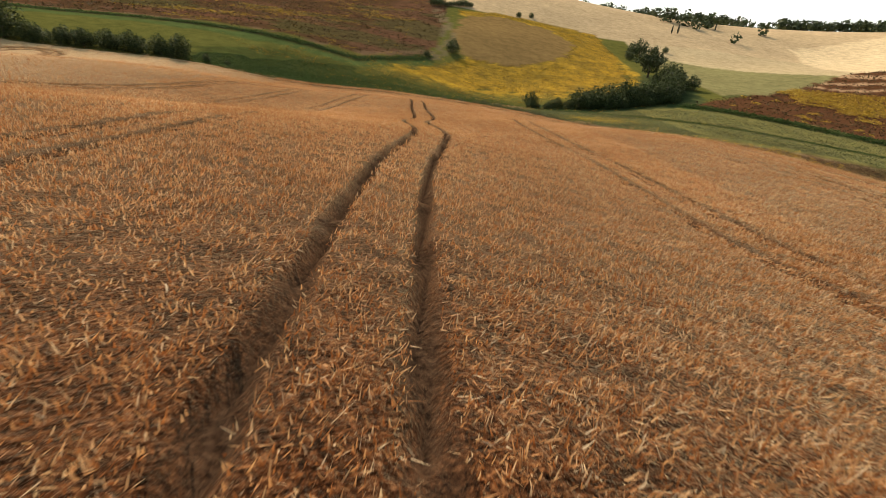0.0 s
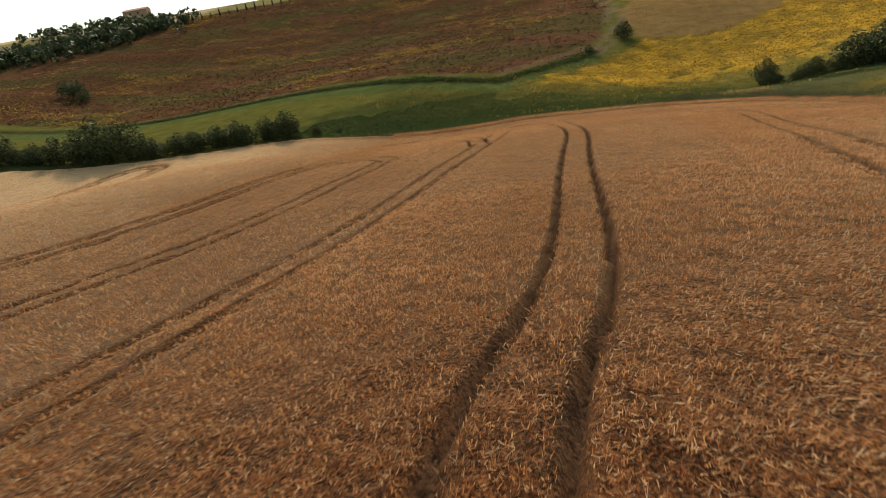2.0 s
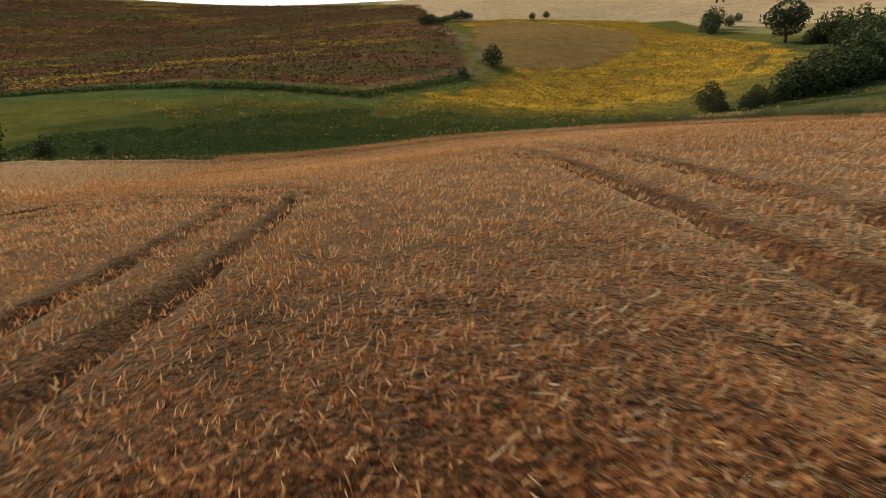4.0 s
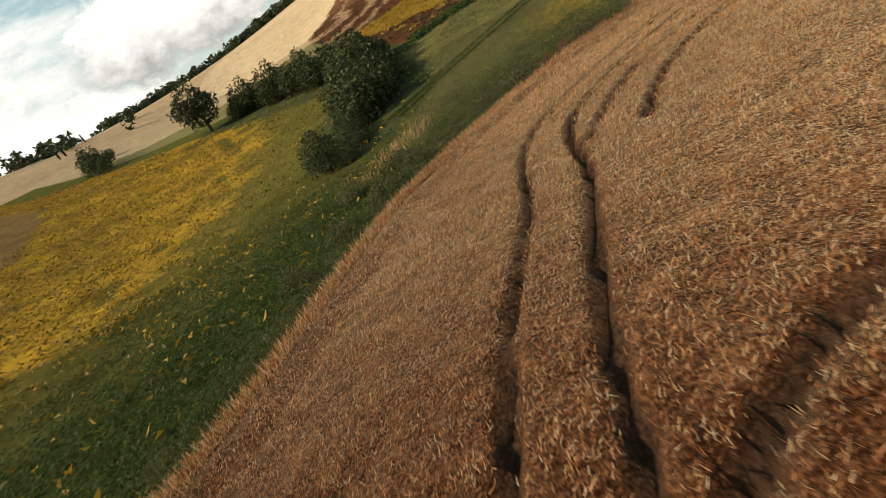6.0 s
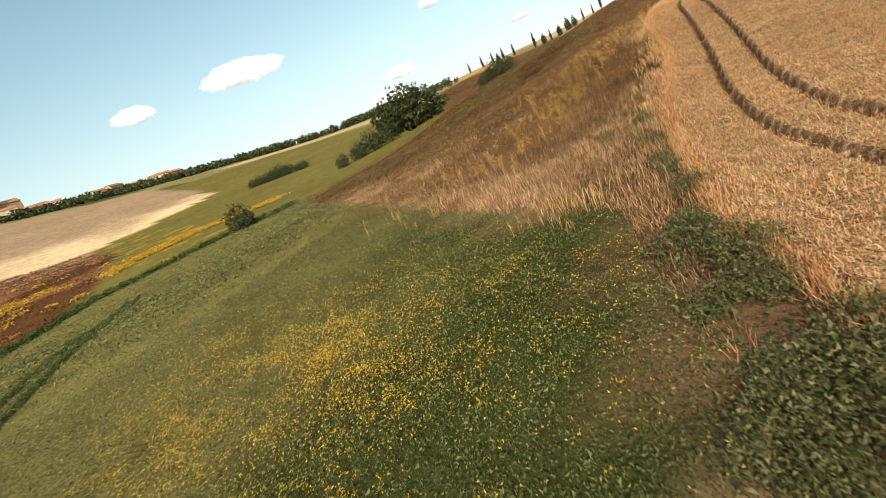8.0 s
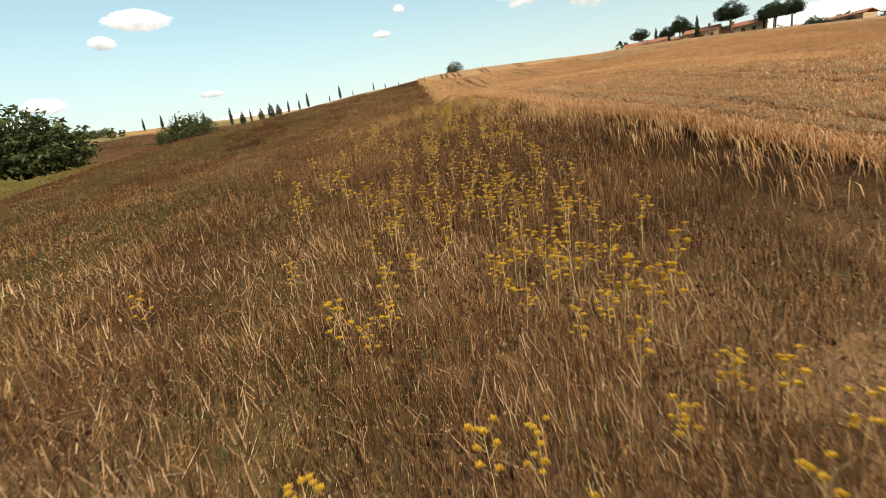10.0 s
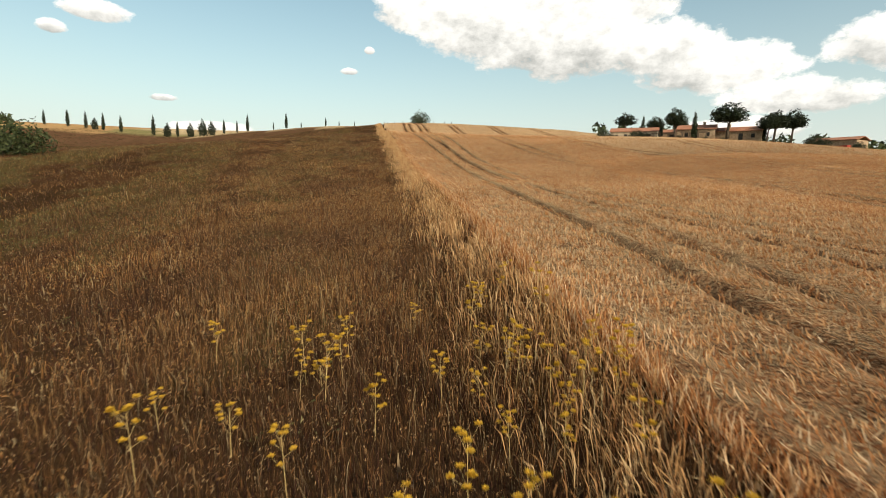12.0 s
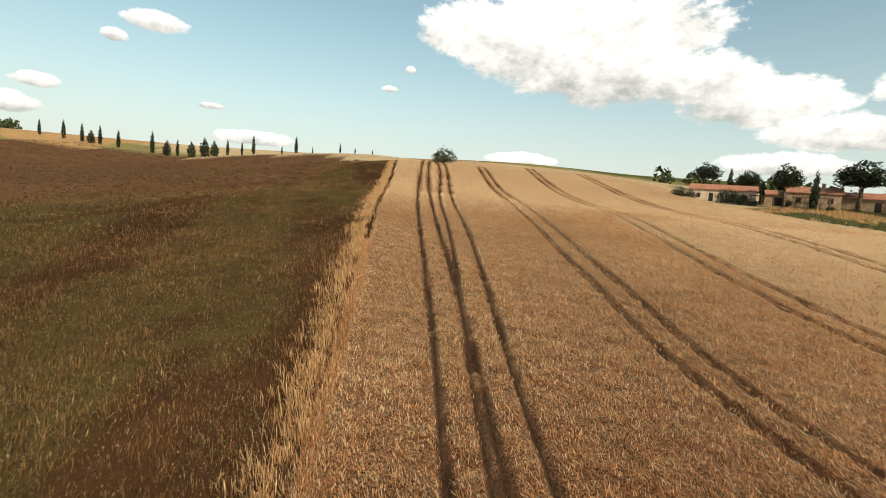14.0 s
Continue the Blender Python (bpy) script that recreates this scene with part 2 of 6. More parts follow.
# wheel tracks of the sprayer, one after another
TRAM_EAST = [(26.4, -140), (27.2, -112), (27.7, -56), (27.3, -34), (26.6, -16), (26.2, 3), (26, 30), (26.3, 55), (24.2, 66), (21.8, 79.6), (19.6, 94.5), (16.7, 101.6), (13.6, 105.9), (10.2, 109.3), (6, 112), (3, 113.2), (-0.5, 113.1), (-3.4, 112.3), (-7, 112.2), (-11.4, 111.9), (-16, 110.8), (-19.2, 110.8), (-23, 109.8), (-27, 107.5), (-31, 105.3), (-38, 101)]
TRAM_SECOND = [(23, -140), (22, -112), (24.6, -56), (24.3, -34), (24.6, -16), (25, 3), (24.2, 24), (21, 45), (17, 68), (13.4, 86.2)]
TRAM_THIRD = [(11, -126), (12.2, -81), (15.1, -33), (15.4, -14), (15.2, -5), (13.4, 4), (11, 10.5), (10, 16.5), (9.4, 26), (8.5, 35), (8, 44), (8.1, 53), (8.8, 66), (9.8, 80), (10.6, 91), (10.8, 99), (9.6, 104.4), (6, 108), (2.2, 109.9), (-1.5, 110.6)]
TRAM_START = [(-5, -137), (-3.4, -108), (-3.6, -72), (4.8, -26), (5.4, -12), (3, -4), (0.4, 0), (-0.5, 3), (-0.7, 6), (-1, 10), (-1.3, 17), (-0.9, 24), (-0.8, 28), (-1.2, 32), (-2.2, 36.5), (-2.9, 41), (-2.4, 45), (-2.5, 49), (-3.1, 55.5), (-4.4, 66), (-5.9, 85), (-7.6, 93), (-9.5, 100), (-10.3, 104.5), (-11.6, 107.6), (-14.2, 109.3), (-17, 110.3), (-20, 110.8)]
TRAM_WEST = [(-21, -136), (-20, -114), (-22, -78), (-12, -42), (-9, -18), (-9.6, 8), (-10.6, 20), (-12.4, 34), (-14.2, 46), (-14.8, 54), (-15, 63), (-15.1, 71), (-14.8, 81), (-15.5, 91), (-16.5, 98.5)]
TRAM_LOOP_INNER = [(-44, -60), (-30, -20), (-25.5, 20), (-26, 48), (-25.6, 54), (-24.9, 63), (-24.7, 72), (-24.5, 78), (-24.9, 80.4)]
TRAM_LOOP_OUTER = [(-60, -40), (-44, 10), (-37, 45), (-35.2, 57), (-34.8, 66.5), (-35.2, 76.4), (-34.1, 81.6), (-30.2, 83.6), (-26, 82.6), (-23.8, 80)]
TRAM_FAR_WEST = [(-70, 10), (-77, 66), (-80, 84.6), (-82.4, 91), (-82.6, 96), (-79, 98.5), (-74.5, 97.4), (-72, 90), (-56, 73)]
TRAM_HEADLAND = [(-36, 95.4), (-30, 96.2), (-25.4, 95.7), (-22, 95), (-19.6, 93.4), (-17.6, 90), (-15.4, 83)]
TRAMS = [TRAM_EAST, TRAM_SECOND, TRAM_THIRD, TRAM_START, TRAM_WEST, TRAM_LOOP_INNER, TRAM_LOOP_OUTER, TRAM_FAR_WEST, TRAM_HEADLAND]
GAUGE = 0.92


def rounded(line):
    """The polyline with its corners cut twice."""
    for _ in range(2):
        cut = [line[0]]
        for (ax, ay), (bx, by) in zip(line, line[1:]):
            cut += [(ax * 0.75 + bx * 0.25, ay * 0.75 + by * 0.25), (ax * 0.25 + bx * 0.75, ay * 0.25 + by * 0.75)]
        line = cut + [line[-1]]
    return line


LANES = [rounded(t) for t in TRAMS]


def rutted(x, y):
    """Distance to the nearest wheel rut of the tramlines, as far as 3 m."""
    c = np.full((len(LANES), len(x)), 9.0)
    for k, lane in enumerate(LANES):
        for (ax, ay), (bx, by) in zip(lane, lane[1:]):
            m = np.nonzero((x > min(ax, bx) - 3) & (x < max(ax, bx) + 3) & (y > min(ay, by) - 3) & (y < max(ay, by) + 3))[0]
            if len(m):
                d = away([(ax, ay), (bx, by)], x[m], y[m])
                past = (x[m] - lane[-1][0]) * (bx - ax) + (y[m] - lane[-1][1]) * (by - ay) > 0
                c[k, m] = np.where(past & ((bx, by) == lane[-1]), 9.0, np.minimum(c[k, m], d))
    return np.abs(c - GAUGE).min(0)


CLOSE_CROP = [(-56, 34, -24, 86), (-60, 52, 44, 152), (-10, 60, -64, 108)]       # where single ears are set


def eared(x, y):
    """1 where the ears are set one by one, fading out over some metres."""
    w = np.zeros(x.shape)
    for x0, x1, y0, y1 in CLOSE_CROP:
        w = np.maximum(w, np.clip(np.minimum(np.minimum(x - x0, x1 - x), np.minimum(y - y0, y1 - y)) / 24, 0, 1))
    return w


def soil(x, y):
    """The ground itself: the seed bed and the overgrown bank lie below the tops of what grows there."""
    w = inside(WHEAT, x, y)
    de = away(WHEAT + WHEAT[:1], x, y)
    bank = ~w & ~inside(GREEN_EAST, x, y) & (y < 112 - 0.72 * (x - 18)) & (x > 15)
    deep = np.where(w, 0.42 * np.clip(de / 1.6, 0, 1), 0.55 * bank * np.clip(de / 2.5, 0, 1) * np.clip((80 - x) / 20, 0, 1) * np.clip((98 - y) / 10, 0, 1) * np.clip((y + 150) / 40, 0, 1))
    return land(x, y) - deep


# ---- materials ----
def shade(name, rough=0.8, spec=0.25):
    m = bpy.data.materials.new(name)
    m.use_nodes = True
    nt = m.node_tree
    b = nt.nodes["Principled BSDF"]
    b.inputs["Roughness"].default_value = rough
    b.inputs["Specular IOR Level"].default_value = spec
    return m, nt, b


def node(nt, kind, **sets):
    n = nt.nodes.new(kind)
    for k, v in sets.items():
        n.inputs[k.replace("_", " ")].default_value = v
    return n


def ramp_of(nt, stops):
    r = nt.nodes.new("ShaderNodeValToRGB")
    e = r.color_ramp.elements
    while len(e) < len(stops):
        e.new(0.5)
    for q, (p, c) in zip(e, stops):
        q.position, q.color = p, (*c, 1)
    return r


def island_mat(name, stops, rough=0.75, translucent=0.0, wide=None, spec=0.2, glow=None, foot_shade=None):
    """Colour picked afresh for every separate piece, with a broad patchiness in metres."""
    m, nt, b = shade(name, rough, spec)
    geo = nt.nodes.new("ShaderNodeNewGeometry")
    r = ramp_of(nt, stops)
    nt.links.new(geo.outputs["Random Per Island"], r.inputs[0])
    col = r.outputs[0]
    if wide:
        tc = nt.nodes.new("ShaderNodeTexCoord")
        n = node(nt, "ShaderNodeTexNoise", Scale=wide[0], Detail=3.0)
        nt.links.new(tc.outputs["Object"], n.inputs["Vector"])
        rr = ramp_of(nt, [(0.38, wide[1]), (0.62, wide[2])])
        nt.links.new(n.outputs[0], rr.inputs[0])
        mx = nt.nodes.new("ShaderNodeMix")
        mx.data_type, mx.blend_type = "RGBA", "MULTIPLY"
        mx.inputs["Factor"].default_value = 1.0
        nt.links.new(col, mx.inputs["A"])
        nt.links.new(rr.outputs[0], mx.inputs["B"])
        col = mx.outputs["Result"]
    if foot_shade:                                             # shade among crowded stalks is put into the colour towards their base
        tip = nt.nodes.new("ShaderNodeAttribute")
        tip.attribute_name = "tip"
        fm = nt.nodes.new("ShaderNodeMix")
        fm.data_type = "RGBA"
        fm.inputs["A"].default_value = (*foot_shade, 1)
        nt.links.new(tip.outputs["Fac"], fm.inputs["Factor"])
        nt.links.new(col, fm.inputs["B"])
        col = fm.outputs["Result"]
    nt.links.new(col, b.inputs["Base Color"])
    if translucent:
        t = nt.nodes.new("ShaderNodeBsdfTranslucent")
        if glow:                                         # light deepens in colour on its way through
            gm = nt.nodes.new("ShaderNodeMix")
            gm.data_type, gm.blend_type = "RGBA", "MULTIPLY"
            gm.inputs["Factor"].default_value = 1.0
            gm.inputs["B"].default_value = (*glow, 1)
            nt.links.new(col, gm.inputs["A"])
            nt.links.new(gm.outputs["Result"], t.inputs["Color"])
        else:
            nt.links.new(col, t.inputs["Color"])
        mix = nt.nodes.new("ShaderNodeMixShader")
        mix.inputs[0].default_value = translucent
        nt.links.new(b.outputs[0], mix.inputs[1])
        nt.links.new(t.outputs[0], mix.inputs[2])
        nt.links.new(mix.outputs[0], nt.nodes["Material Output"].inputs["Surface"])
    return m


def speckled(name, dark, light, scale, rough=0.85, bump=0.4, spec=0.2, fine=None):
    m, nt, b = shade(name, rough, spec)
    tc = nt.nodes.new("ShaderNodeTexCoord")
    n = node(nt, "ShaderNodeTexNoise", Scale=scale, Detail=6.0, Roughness=0.65)
    n2 = node(nt, "ShaderNodeTexNoise", Scale=fine or scale * 9, Detail=3.0)
    nt.links.new(tc.outputs["Object"], n.inputs["Vector"])
    nt.links.new(tc.outputs["Object"], n2.inputs["Vector"])
    ad = nt.nodes.new("ShaderNodeMath")
    ad.operation = "MULTIPLY_ADD"
    nt.links.new(n2.outputs[0], ad.inputs[0])
    ad.inputs[1].default_value = 0.6
    sb = nt.nodes.new("ShaderNodeMath")
    sb.operation = "SUBTRACT"
    nt.links.new(n.outputs[0], sb.inputs[0])
    sb.inputs[1].default_value = 0.3
    nt.links.new(sb.outputs[0], ad.inputs[2])
    r = ramp_of(nt, [(0.36, dark), (0.66, light)])
    nt.links.new(ad.outputs[0], r.inputs[0])
    nt.links.new(r.outputs[0], b.inputs["Base Color"])
    bp = node(nt, "ShaderNodeBump", Strength=bump, Distance=0.05)
    nt.links.new(ad.outputs[0], bp.inputs["Height"])
    nt.links.new(bp.outputs[0], b.inputs["Normal"])
    return m


def ground_mat():
    """Field colours come with the mesh ('cover'); grain, clods and scattered bloom are added here."""
    m, nt, b = shade("field_ground", 0.95, 0.0)
    L = nt.links.new
    cov = nt.nodes.new("ShaderNodeAttribute")
    cov.attribute_name = "cover"
    blo = nt.nodes.new("ShaderNodeAttribute")
    blo.attribute_name = "bloom"
    tc = nt.nodes.new("ShaderNodeTexCoord")
    grain = node(nt, "ShaderNodeTexNoise", Scale=2.6, Detail=5.0, Roughness=0.7)
    mid = node(nt, "ShaderNodeTexNoise", Scale=0.35, Detail=6.0, Roughness=0.65)
    wide = node(nt, "ShaderNodeTexNoise", Scale=0.035, Detail=5.0, Roughness=0.6)
    for n in (grain, mid, wide):
        L(tc.outputs["Object"], n.inputs["Vector"])

    def m2(op, a, c, d=None):
        n = nt.nodes.new("ShaderNodeMath")
        n.operation = op
        for i, v in enumerate((a, c, d)):
            if v is None:
                continue
            if isinstance(v, (int, float)):
                n.inputs[i].default_value = v
            else:
                L(v, n.inputs[i])
        return n.outputs[0]

    s = m2("ADD", m2("MULTIPLY", grain.outputs[0], 0.9), m2("ADD", m2("MULTIPLY", mid.outputs[0], 1.1), m2("MULTIPLY", wide.outputs[0], 0.6)))
    s = m2("SUBTRACT", s, 0.30)
    mul = nt.nodes.new("ShaderNodeVectorMath")
    mul.operation = "SCALE"
    L(cov.outputs["Color"], mul.inputs[0])
    L(s, mul.inputs["Scale"])
    # bloom: yellow flower heads in drifts
    drift = node(nt, "ShaderNodeTexNoise", Scale=0.16, Detail=7.0, Roughness=0.72)
    L(tc.outputs["Object"], drift.inputs["Vector"])
    th = m2("ADD", m2("MULTIPLY", drift.outputs[0], 0.75), m2("MULTIPLY", grain.outputs[0], 0.35))
    f = m2("MULTIPLY", m2("SUBTRACT", m2("ADD", th, blo.outputs["Fac"]), 0.98), 5.0)
    cl = nt.nodes.new("ShaderNodeClamp")
    L(f, cl.inputs[0])
    mx = nt.nodes.new("ShaderNodeMix")
    mx.data_type = "RGBA"
    L(cl.outputs[0], mx.inputs["Factor"])
    L(mul.outputs[0], mx.inputs["A"])
    mx.inputs["B"].default_value = (0.52, 0.29, 0.03, 1)
    L(mx.outputs["Result"], b.inputs["Base Color"])
    bp = node(nt, "ShaderNodeBump", Strength=0.9, Distance=0.35)
    L(m2("ADD", m2("MULTIPLY", mid.outputs[0], 1.2), m2("MULTIPLY", grain.outputs[0], 0.5)), bp.inputs["Height"])
    L(bp.outputs[0], b.inputs["Normal"])
    return m


def canopy_mat():
    """The close-set crop below the ears: pale straw over red-brown depths with painted-in shade, and bare soil in the
    ruts.
    """
    m, nt, b = shade("wheat_canopy", 0.9, 0.0)
    L = nt.links.new
    tc = nt.nodes.new("ShaderNodeTexCoord")
    fine = node(nt, "ShaderNodeTexNoise", Scale=7.0, Detail=4.0, Roughness=0.7)
    mid = node(nt, "ShaderNodeTexNoise", Scale=1.1, Detail=4.0, Roughness=0.6)
    wide = node(nt, "ShaderNodeTexNoise", Scale=0.07, Detail=3.0)
    for n in (fine, mid, wide):
        L(tc.outputs["Object"], n.inputs["Vector"])

    def m2(op, a, c):
        n = nt.nodes.new("ShaderNodeMath")
        n.operation = op
        for k, v in enumerate((a, c)):
            if isinstance(v, (int, float)):
                n.inputs[k].default_value = v
            else:
                L(v, n.inputs[k])
        return n.outputs[0]

    h = m2("ADD", m2("MULTIPLY", fine.outputs[0], 0.62), m2("ADD", m2("MULTIPLY", mid.outputs[0], 0.26), m2("MULTIPLY", wide.outputs[0], 0.12)))
    r = ramp_of(nt, [(0.38, (0.055, 0.021, 0.009)), (0.47, (0.23, 0.105, 0.046)), (0.60, (0.56, 0.33, 0.165))])
    L(h, r.inputs[0])
    rut = nt.nodes.new("ShaderNodeAttribute")
    rut.attribute_name = "rut"
    soil = node(nt, "ShaderNodeTexNoise", Scale=9.0, Detail=5.0)
    L(tc.outputs["Object"], soil.inputs["Vector"])
    sr = ramp_of(nt, [(0.35, (0.028, 0.015, 0.009)), (0.68, (0.075, 0.042, 0.025))])
    L(soil.outputs[0], sr.inputs[0])
    # leafy straw beneath the singly set ears, its colour darkened for the shade there
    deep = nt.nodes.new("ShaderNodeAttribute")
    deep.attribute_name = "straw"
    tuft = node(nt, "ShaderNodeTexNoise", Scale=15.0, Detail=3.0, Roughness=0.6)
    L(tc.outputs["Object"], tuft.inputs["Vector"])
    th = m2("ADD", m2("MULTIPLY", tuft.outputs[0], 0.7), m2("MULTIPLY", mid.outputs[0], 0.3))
    shaded_straw = ramp_of(nt, [(0.42, (0.020, 0.007, 0.003)), (0.53, (0.085, 0.029, 0.011)), (0.66, (0.25, 0.105, 0.043))])
    L(th, shaded_straw.inputs[0])
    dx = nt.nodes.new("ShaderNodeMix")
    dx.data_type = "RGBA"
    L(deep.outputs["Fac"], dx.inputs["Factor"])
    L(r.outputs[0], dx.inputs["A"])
    L(shaded_straw.outputs[0], dx.inputs["B"])
    mx = nt.nodes.new("ShaderNodeMix")
    mx.data_type = "RGBA"
    L(rut.outputs["Fac"], mx.inputs["Factor"])
    L(dx.outputs["Result"], mx.inputs["A"])
    L(sr.outputs[0], mx.inputs["B"])
    L(mx.outputs["Result"], b.inputs["Base Color"])
    # awns catch the light at a low angle like the nap of a cloth
    inv = m2("MULTIPLY", m2("MULTIPLY", m2("SUBTRACT", 1.0, rut.outputs["Fac"]), m2("SUBTRACT", 1.0, m2("MULTIPLY", deep.outputs["Fac"], 0.3))), 1.0)
    L(inv, b.inputs["Sheen Weight"])
    b.inputs["Sheen Roughness"].default_value = 0.3
    b.inputs["Sheen Tint"].default_value = (0.95, 0.72, 0.44, 1)
    bp = node(nt, "ShaderNodeBump", Strength=1.0, Distance=0.14)
    L(h, bp.inputs["Height"])
    L(bp.outputs[0], b.inputs["Normal"])
    return m


M_GROUND = ground_mat()
M_CANOPY = canopy_mat()
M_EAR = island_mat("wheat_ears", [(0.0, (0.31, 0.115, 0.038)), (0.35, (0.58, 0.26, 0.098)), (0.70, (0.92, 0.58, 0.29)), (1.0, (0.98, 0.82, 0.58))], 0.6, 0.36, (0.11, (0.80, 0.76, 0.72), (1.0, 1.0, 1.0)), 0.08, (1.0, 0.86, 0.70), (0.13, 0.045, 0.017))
M_OAT = island_mat("oat_straw", [(0.0, (0.28, 0.12, 0.042)), (0.5, (0.47, 0.26, 0.105)), (1.0, (0.68, 0.47, 0.25))], 0.6, 0.3, None, 0.3)
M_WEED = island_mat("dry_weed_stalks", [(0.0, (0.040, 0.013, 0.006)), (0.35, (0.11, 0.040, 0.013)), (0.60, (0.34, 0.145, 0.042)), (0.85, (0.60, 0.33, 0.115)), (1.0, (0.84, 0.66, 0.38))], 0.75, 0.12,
                    (0.16, (0.55, 0.52, 0.52), (1.0, 1.0, 0.95)), foot_shade=(0.014, 0.005, 0.003))
M_HERB = island_mat("herb_leaves", [(0.0, (0.034, 0.038, 0.014)), (0.6, (0.095, 0.097, 0.034)), (1.0, (0.22, 0.19, 0.085))], 0.7, 0.25)
M_CROP = island_mat("green_crop_leaves", [(0.0, (0.045, 0.055, 0.020)), (0.5, (0.13, 0.135, 0.046)), (0.85, (0.21, 0.20, 0.075)), (1.0, (0.34, 0.31, 0.16))], 0.6, 0.3, (0.12, (0.75, 0.72, 0.7), (1.0, 1.0, 1.0)))
M_LUSH = island_mat("lush_crop_leaves", [(0.0, (0.040, 0.052, 0.015)), (0.5, (0.120, 0.132, 0.036)), (0.85, (0.18, 0.18, 0.058)), (1.0, (0.31, 0.28, 0.13))], 0.6, 0.25, (0.5, (0.6, 0.6, 0.6), (1.0, 1.0, 1.0)))
M_STRAW = island_mat("bleached_grass", [(0.0, (0.26, 0.13, 0.062)), (0.5, (0.46, 0.27, 0.145)), (1.0, (0.70, 0.50, 0.32))], 0.7, 0.2, (0.2, (0.62, 0.58, 0.55), (1.0, 1.0, 1.0)))
M_BLOOM = island_mat("yellow_blossom", [(0.0, (0.42, 0.22, 0.02)), (0.6, (0.62, 0.38, 0.035)), (1.0, (0.75, 0.52, 0.07))], 0.6, 0.3)
M_UMBEL = island_mat("fennel_bloom", [(0.0, (0.44, 0.26, 0.022)), (1.0, (0.74, 0.46, 0.045))], 0.6, 0.3)
M_DEAD = island_mat("dead_shrub_leaves", [(0.0, (0.050, 0.026, 0.014)), (0.6, (0.15, 0.078, 0.042)), (1.0, (0.30, 0.18, 0.10))], 0.8, 0.15)
M_STEM = island_mat("fennel_stem", [(0.0, (0.30, 0.20, 0.075)), (1.0, (0.55, 0.40, 0.17))], 0.6, 0.1)
M_BARK = speckled("bark", (0.045, 0.032, 0.022), (0.16, 0.12, 0.085), 6, 0.9, 0.8)
M_LEAF_DARK = island_mat("dark_foliage", [(0.0, (0.018, 0.026, 0.008)), (0.6, (0.060, 0.072, 0.022)), (1.0, (0.125, 0.135, 0.046))], 0.7, 0.18)
M_LEAF = island_mat("tree_foliage", [(0.0, (0.022, 0.030, 0.011)), (0.6, (0.046, 0.058, 0.020)), (1.0, (0.085, 0.095, 0.036))], 0.65, 0.2)
M_LEAF_PINE = island_mat("pine_foliage", [(0.0, (0.008, 0.013, 0.006)), (0.7, (0.022, 0.030, 0.012)), (1.0, (0.045, 0.054, 0.022))], 0.6, 0.1)
M_STONE = speckled("pale_stone_wall", (0.24, 0.155, 0.092), (0.42, 0.30, 0.20), 1.4, 0.9, 0.5, fine=6)
M_PLASTER = speckled("pale_plaster", (0.42, 0.33, 0.23), (0.58, 0.47, 0.35), 0.8, 0.9, 0.2)
M_TILE = speckled("terracotta_roof", (0.22, 0.09, 0.055), (0.42, 0.20, 0.12), 2.0, 0.85, 0.5)
M_DARK = speckled("dark_opening", (0.012, 0.011, 0.010), (0.03, 0.027, 0.025), 2.0, 0.6, 0.1)
M_WOOD = speckled("weathered_wood", (0.07, 0.05, 0.035), (0.18, 0.13, 0.09), 5.0, 0.85, 0.4)
M_RED = speckled("red_machine_paint", (0.30, 0.03, 0.02), (0.42, 0.05, 0.03), 3.0, 0.5, 0.1)


# ---- building helpers ----
def mesh_of(name, verts, faces):
    me = bpy.data.meshes.new(name)
    me.from_pydata(verts, [], faces)
    me.update()
    return me


def bulk(name, verts, tris, mat, smooth=False, tips=None):
    """A mesh from numpy arrays of vertices (n, 3) and triangles (m, 3)."""
    me = bpy.data.meshes.new(name)
    me.vertices.add(len(verts))
    me.vertices.foreach_set("co", np.asarray(verts, np.float32).ravel())
    me.loops.add(3 * len(tris))
    me.loops.foreach_set("vertex_index", np.asarray(tris, np.int32).ravel())
    me.polygons.add(len(tris))
    me.polygons.foreach_set("loop_start", np.arange(0, 3 * len(tris), 3, dtype=np.int32))
    me.polygons.foreach_set("loop_total", np.full(len(tris), 3, np.int32))
    if smooth:
        me.polygons.foreach_set("use_smooth", np.ones(len(tris), bool))
    me.update(calc_edges=True)
    me.validate()
    if tips is not None:
        at = me.attributes.new("tip", "FLOAT", "POINT")
        at.data.foreach_set("value", np.asarray(tips, np.float32))
    me.materials.append(mat)
    return me


def bm_mesh(name, bm, mat, smooth=False):
    me = bpy.data.meshes.new(name)
    bm.to_mesh(me)
    bm.free()
    me.materials.append(mat)
    if smooth:
        for p in me.polygons:
            p.use_smooth = True
    return me


def part(name, me, parent, label=""):
    ob = new(name, me)
    ob.parent = parent
    return tagged(ob, label) if label else ob


def holder(name, x, y, z=None, turn=0.0, size=1.0):
    ob = new(name)
    ob.location = (x, y, hz(x, y) if z is None else z)
    ob.rotation_euler = (0, 0, radians(turn))
    ob.scale = (size, size, size)
    return ob


# ---- the ground: one sheet out to the horizon ----
def lines(lo, hi, step, far, grow):
    mid = list(np.arange(lo, hi + step, step))
    up, s = [mid[-1]], step
    while up[-1] < far:
        s *= grow
        up.append(up[-1] + s)
    dn, s = [mid[0]], step
    while dn[-1] > -far:
        s *= grow
        dn.append(dn[-1] - s)
    return np.array(dn[:0:-1] + mid + up[1:])


